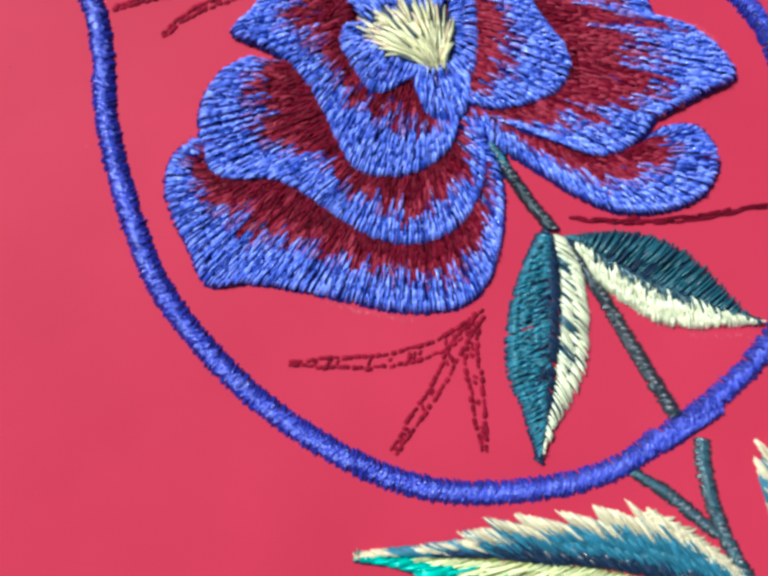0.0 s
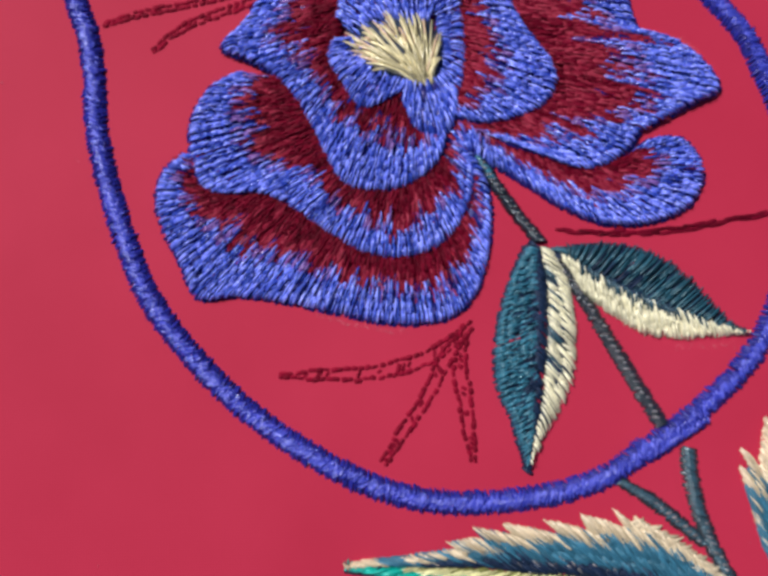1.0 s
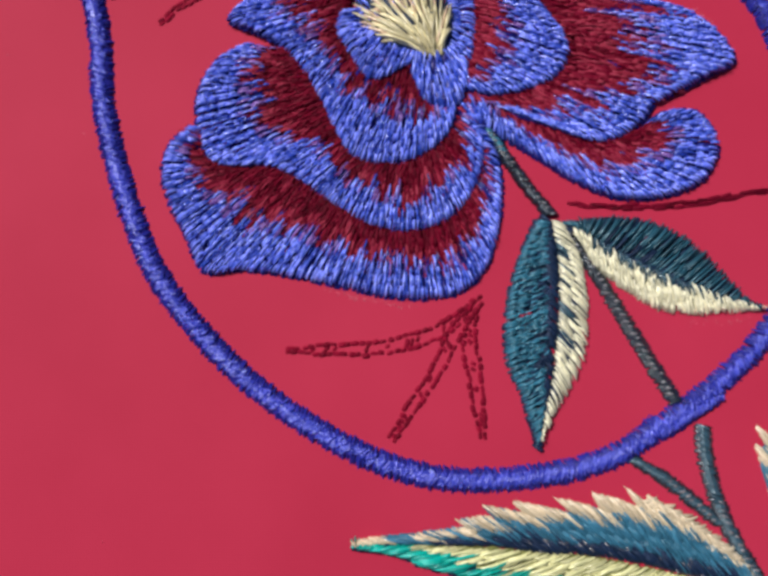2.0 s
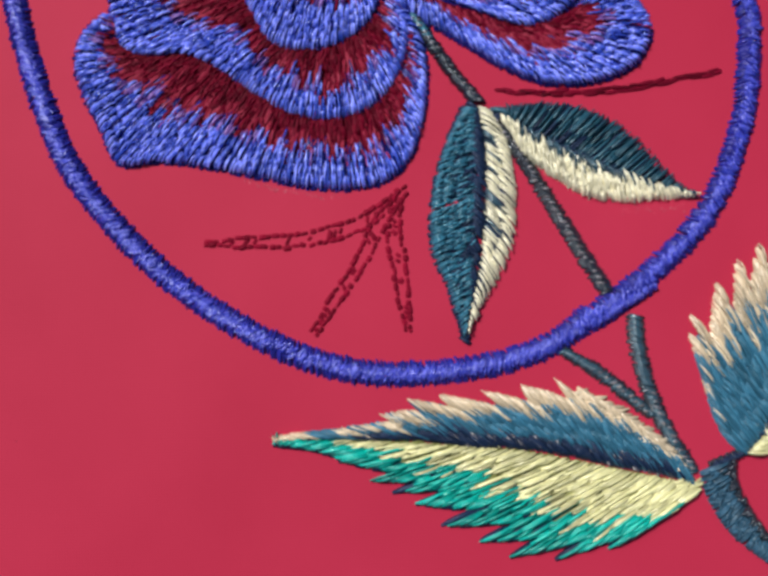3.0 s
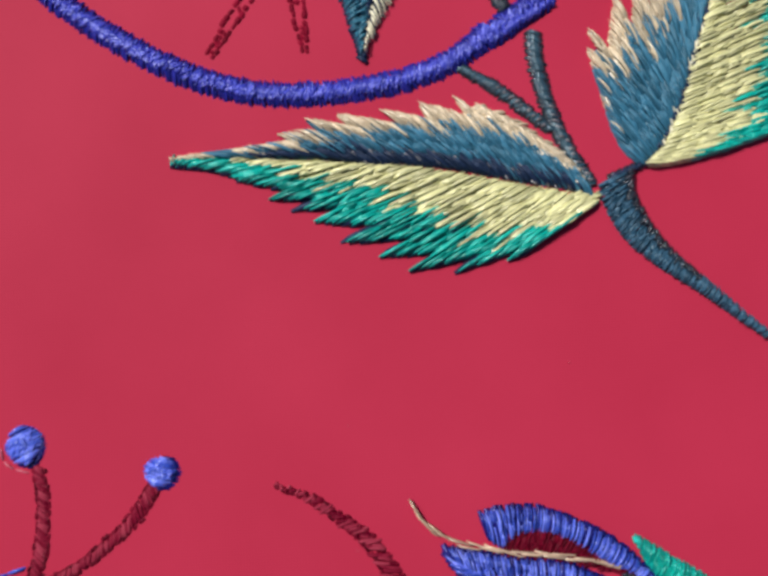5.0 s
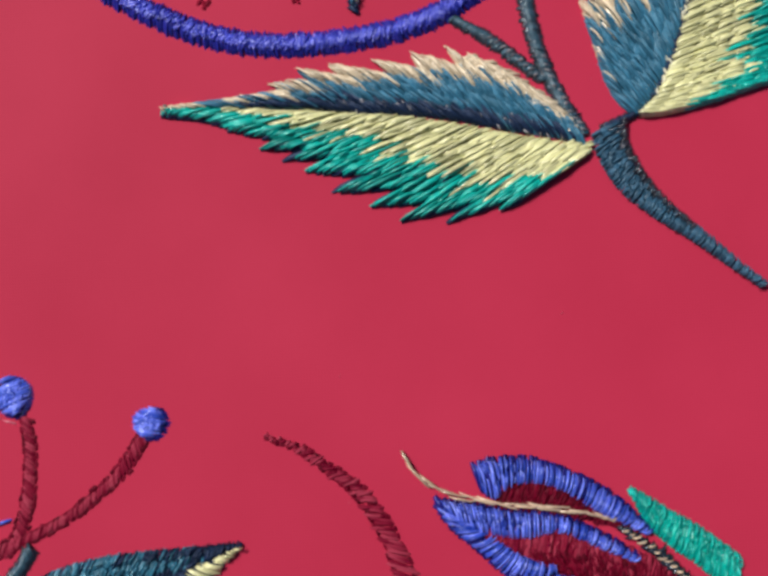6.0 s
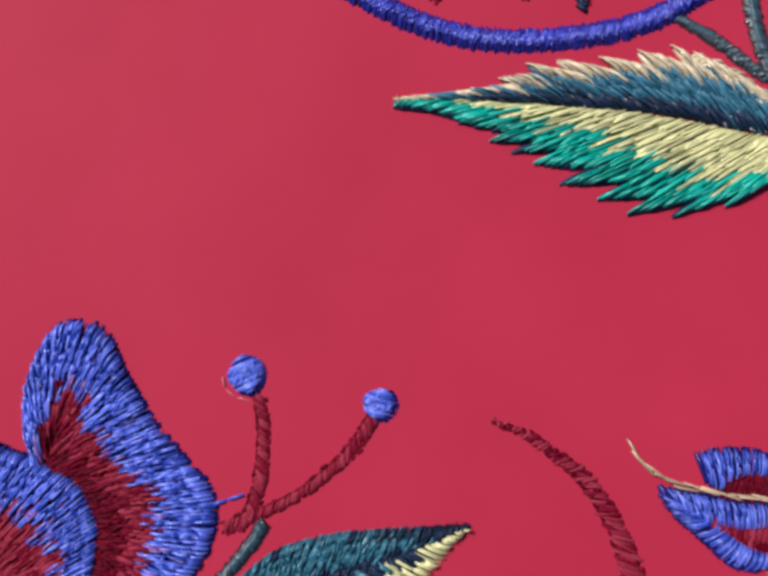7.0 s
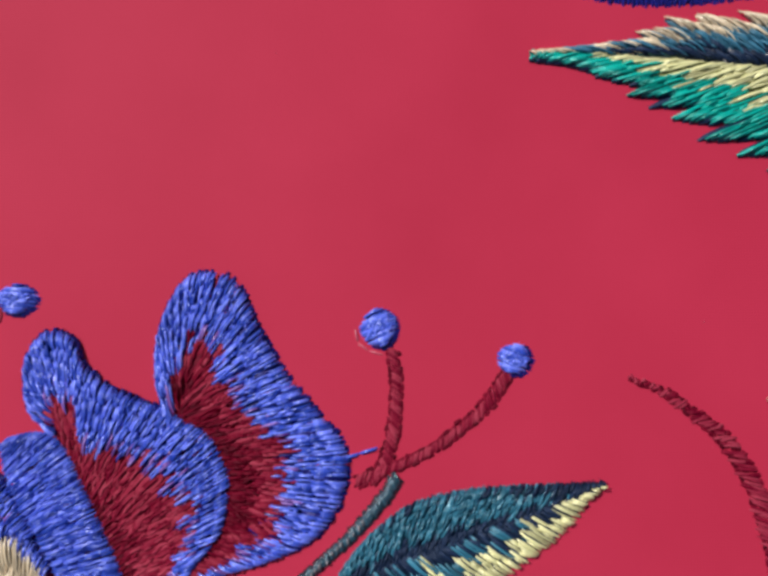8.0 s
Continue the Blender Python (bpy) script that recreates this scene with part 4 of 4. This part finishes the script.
berry_stalk([(-12.3, -41.8), (-12.0, -44.5), (-12.2, -47.7), (-12.9, -50.1), (-13.8, -51.3)], [0.9, 1.0, 1.0, 1.1, 0.8], [(-13.3, -40.3)], 1.42, 1.28, 20, "maroon stamen with a round blue head, upright")
berry_stalk([(-3.9, -43.3), (-5.7, -45.9), (-8.1, -48.0), (-10.5, -49.5), (-14.9, -51.3)], [1.1, 1.0, 0.8, 0.8, 1.0], [(-3.6, -42.5)], 1.25, 1.05, -20, "maroon stamen with a round blue head, leaning outward")
berry_stalk([(-40.8, -39.4), (-42.7, -41.2), (-44.0, -43.7)], [1.0, 1.0, 1.0], [(-39.7, -38.4)], 1.6, 1.05, -5, "maroon stamen with an oval blue head beside petals")
loose = thing("loose_thread", "short loose blue thread between petal and stamen", "thread")
q = np.array([(-15.8, -49.6), (-14.6, -49.3), (-13.3, -48.9)])
part("strand", [strands(q[:1], q[1:2], 0.26, 0.12, 0.1), strands(q[1:2], q[2:], 0.24, 0.12, 0.1)], COBALT, loose)

# pale residue mark round the head, added as a few thin strands
halo = thing("loose_thread", "pale crescent mark beside a blue stamen head, built as strands", "thread")
q = np.array([(-15.0, -40.4), (-14.8, -41.4), (-14.0, -42.0), (-12.9, -42.3)])
part("strand", [strands(q[:-1], q[1:], 0.16, 0.04, 0.03)], PALE, halo)

# ---- crimson spray and bud ----
spray = thing("embroidered_tendril", "curved maroon tendril widening downward in satin stitch", "tendril", "crimson tendrils")
stitches(satin([(4.5, -43.8), (6.8, -44.7), (8.8, -46.1), (10.9, -47.8), (12.5, -50.1), (13.6, -52.5), (14.4, -55.3), (14.8, -57.8)], [0.2, 0.5, 0.8, 1.1, 1.35, 1.5, 1.6], pitch=0.2, slant=0.8, round_=0.08, z=0.0, width=0.25, ragged=0.16), RED, spray)
part("edging", backstitch([(4.5, -43.8), (6.8, -44.7), (8.8, -46.1), (10.9, -47.8), (12.5, -50.1), (13.6, -52.5), (14.4, -55.3), (14.8, -57.8)], [0.15, 0.6, 0.9, 1.15, 1.4, 1.55, 1.6], cross=0.8, width=0.36), DARK, spray, "maroon running stitch edging", "stuff")
bud = thing("embroidered_bud", "embroidered flower bud with blue edged maroon petals", "bud")
add_petal(bud, fill([(19.5, -48.0), (20.4, -48.4), (21.5, -47.6), (23.6, -47.5), (25.6, -48.3), (27.6, -49.6), (29.6, -50.6), (31.0, -51.4)], [(18.9, -46.3), (20.9, -45.9), (23.3, -46.1), (26.1, -47.2), (28.4, -48.5), (30.0, -49.9), (31.4, -51.3)],
                    [(1, COBALT)], rim_under=SHADE_INDIGO, z=0.28, length=1.0, pitch=0.26, width=0.19, lift=0.12), COBALT, SHADES)
part("petal_shadow", fill([(20.4, -49.1), (24.9, -49.7), (29.3, -50.9)], [(20.9, -47.7), (23.6, -47.2), (26.3, -48.6), (30.3, -50.9)], [(1, DARK)], z=0.1)[DARK], DARK, bud, "maroon inner stitches")
add_petal(bud, fill([(17.0, -49.5), (19.0, -50.6), (22.1, -51.2), (24.8, -50.9), (27.2, -51.9), (30.0, -53.2)], [(16.3, -48.5), (18.7, -49.0), (21.5, -49.6), (24.9, -50.1), (27.5, -51.2), (30.4, -53.0)],
                    [(1, COBALT)], rim_under=SHADE_INDIGO, z=0.28, length=1.0, pitch=0.26, width=0.19, lift=0.12), COBALT, SHADES)
add_petal(bud, fill([(17.5, -49.7), (19.3, -50.9), (20.7, -51.9), (22.0, -52.8), (23.3, -53.3), (24.5, -53.5)], [(16.3, -49.0), (17.3, -50.5), (19.3, -52.3), (20.9, -53.8), (22.6, -54.3), (24.5, -53.9)],
                    [(1, COBALT)], rim_under=SHADE_INDIGO, z=0.28, length=1.0, pitch=0.26, width=0.19, lift=0.12), COBALT, SHADES)
part("petal_shadow", fill([(19.0, -50.6), (22.1, -50.8), (24.8, -50.7), (27.5, -51.6), (30.9, -53.2), (32.8, -54.6)], [(19.3, -51.3), (21.3, -52.6), (24.0, -53.8), (26.7, -54.6), (29.4, -54.9), (32.5, -55.3)],
                          [(0.6, RED), (1, DARK)], z=0.1, jag=0.2)[RED], RED, bud, "crimson inner stitches")
part("petal_shadow", fill([(22.7, -52.4), (24.7, -52.6), (27.5, -53.0), (30.8, -53.6), (32.8, -54.6)], [(23.7, -53.7), (24.7, -53.9), (26.7, -54.7), (29.4, -55.0), (32.8, -55.6)], [(1, DARK)], z=0.16)[DARK], DARK, bud, "maroon inner stitches")
add_petal(bud, fill([(24.3, -54.2), (28.0, -54.8), (31.4, -55.4), (34.8, -56.7)], [(24.6, -54.8), (28.0, -55.3), (31.4, -55.9), (34.7, -57.4)], [(1, COBALT)], rim_under=SHADE_INDIGO, z=0.2), COBALT, SHADES)
part("vein", backstitch([(14.0, -45.1), (14.4, -46.1), (16.4, -47.8), (18.8, -48.5), (21.5, -49.1), (24.9, -49.5), (27.6, -50.0), (29.0, -50.5)], [0.06, 0.1, 0.14, 0.14, 0.14, 0.1], step=1.5, width=0.19, z=0.55, cross=0.0, reach=1.35), TAN, bud, "cream vein thread", "stuff")
part("vein", satin([(29.1, -50.9), (31.6, -52.7), (33.8, -55.0), (36.1, -57.4)], [0.6, 0.9, 1.0], z=0.3, round_=0.25), ROPE, bud, "blackish stitched midrib", "stuff")
part("chain", [(v + np.array([0, 0, 0.3 * MM]), q) for v, q in twist([(29.1, -50.9), (31.6, -52.7), (33.8, -55.0), (36.1, -57.4)], [0.9])], TAN, bud, "tan thread twisted round the midrib", "stuff")
sepal = thing("embroidered_sepal", "teal green sepal stitched above the bud", "leaf", "bud sepals")
part("stitches", fill([(30.0, -48.5), (31.3, -50.9), (33.0, -52.5), (34.6, -53.7), (36.9, -55.8)], [(29.8, -48.1), (31.1, -48.8), (32.8, -49.9), (34.3, -50.8), (37.4, -53.1)], [(1, GREEN)], z=0.25)[GREEN], GREEN, sepal)
sepal = thing("embroidered_sepal", "teal green sepal stitched below the bud", "leaf", "bud sepals")
part("stitches", fill([(23.8, -54.7), (26.3, -55.1), (29.7, -55.7), (34.7, -57.4)], [(24.1, -55.4), (26.2, -56.5), (29.6, -57.9), (34.6, -59.3)], [(1, GREEN)], z=0.12)[GREEN], GREEN, sepal)

# ---- lint on the cloth ----
lp = np.stack([np.random.uniform(-30, 40, 20), np.random.uniform(-55, 20, 20)], 1)
lint = part("lint", [strands(lp, lp + np.random.normal(0, 0.18, (20, 2)), 0.05, 0.03, 0.02)], PALE, None)
tagged(lint, "tiny pale lint specks scattered over the red cloth", "lint", kind="stuff")

# ---- stand each motif's Empty at its own middle on the cloth ----
for ob in [o for o in scene.objects if o.type == "EMPTY"]:
    corners = [Vector(c) for o in ob.children_recursive for c in (o.bound_box[0], o.bound_box[6])]
    middle = sum(corners, Vector()) / len(corners)
    middle.z = 0
    ob.location = middle
    for o in ob.children:
        o.matrix_parent_inverse = Matrix.Translation(-middle)
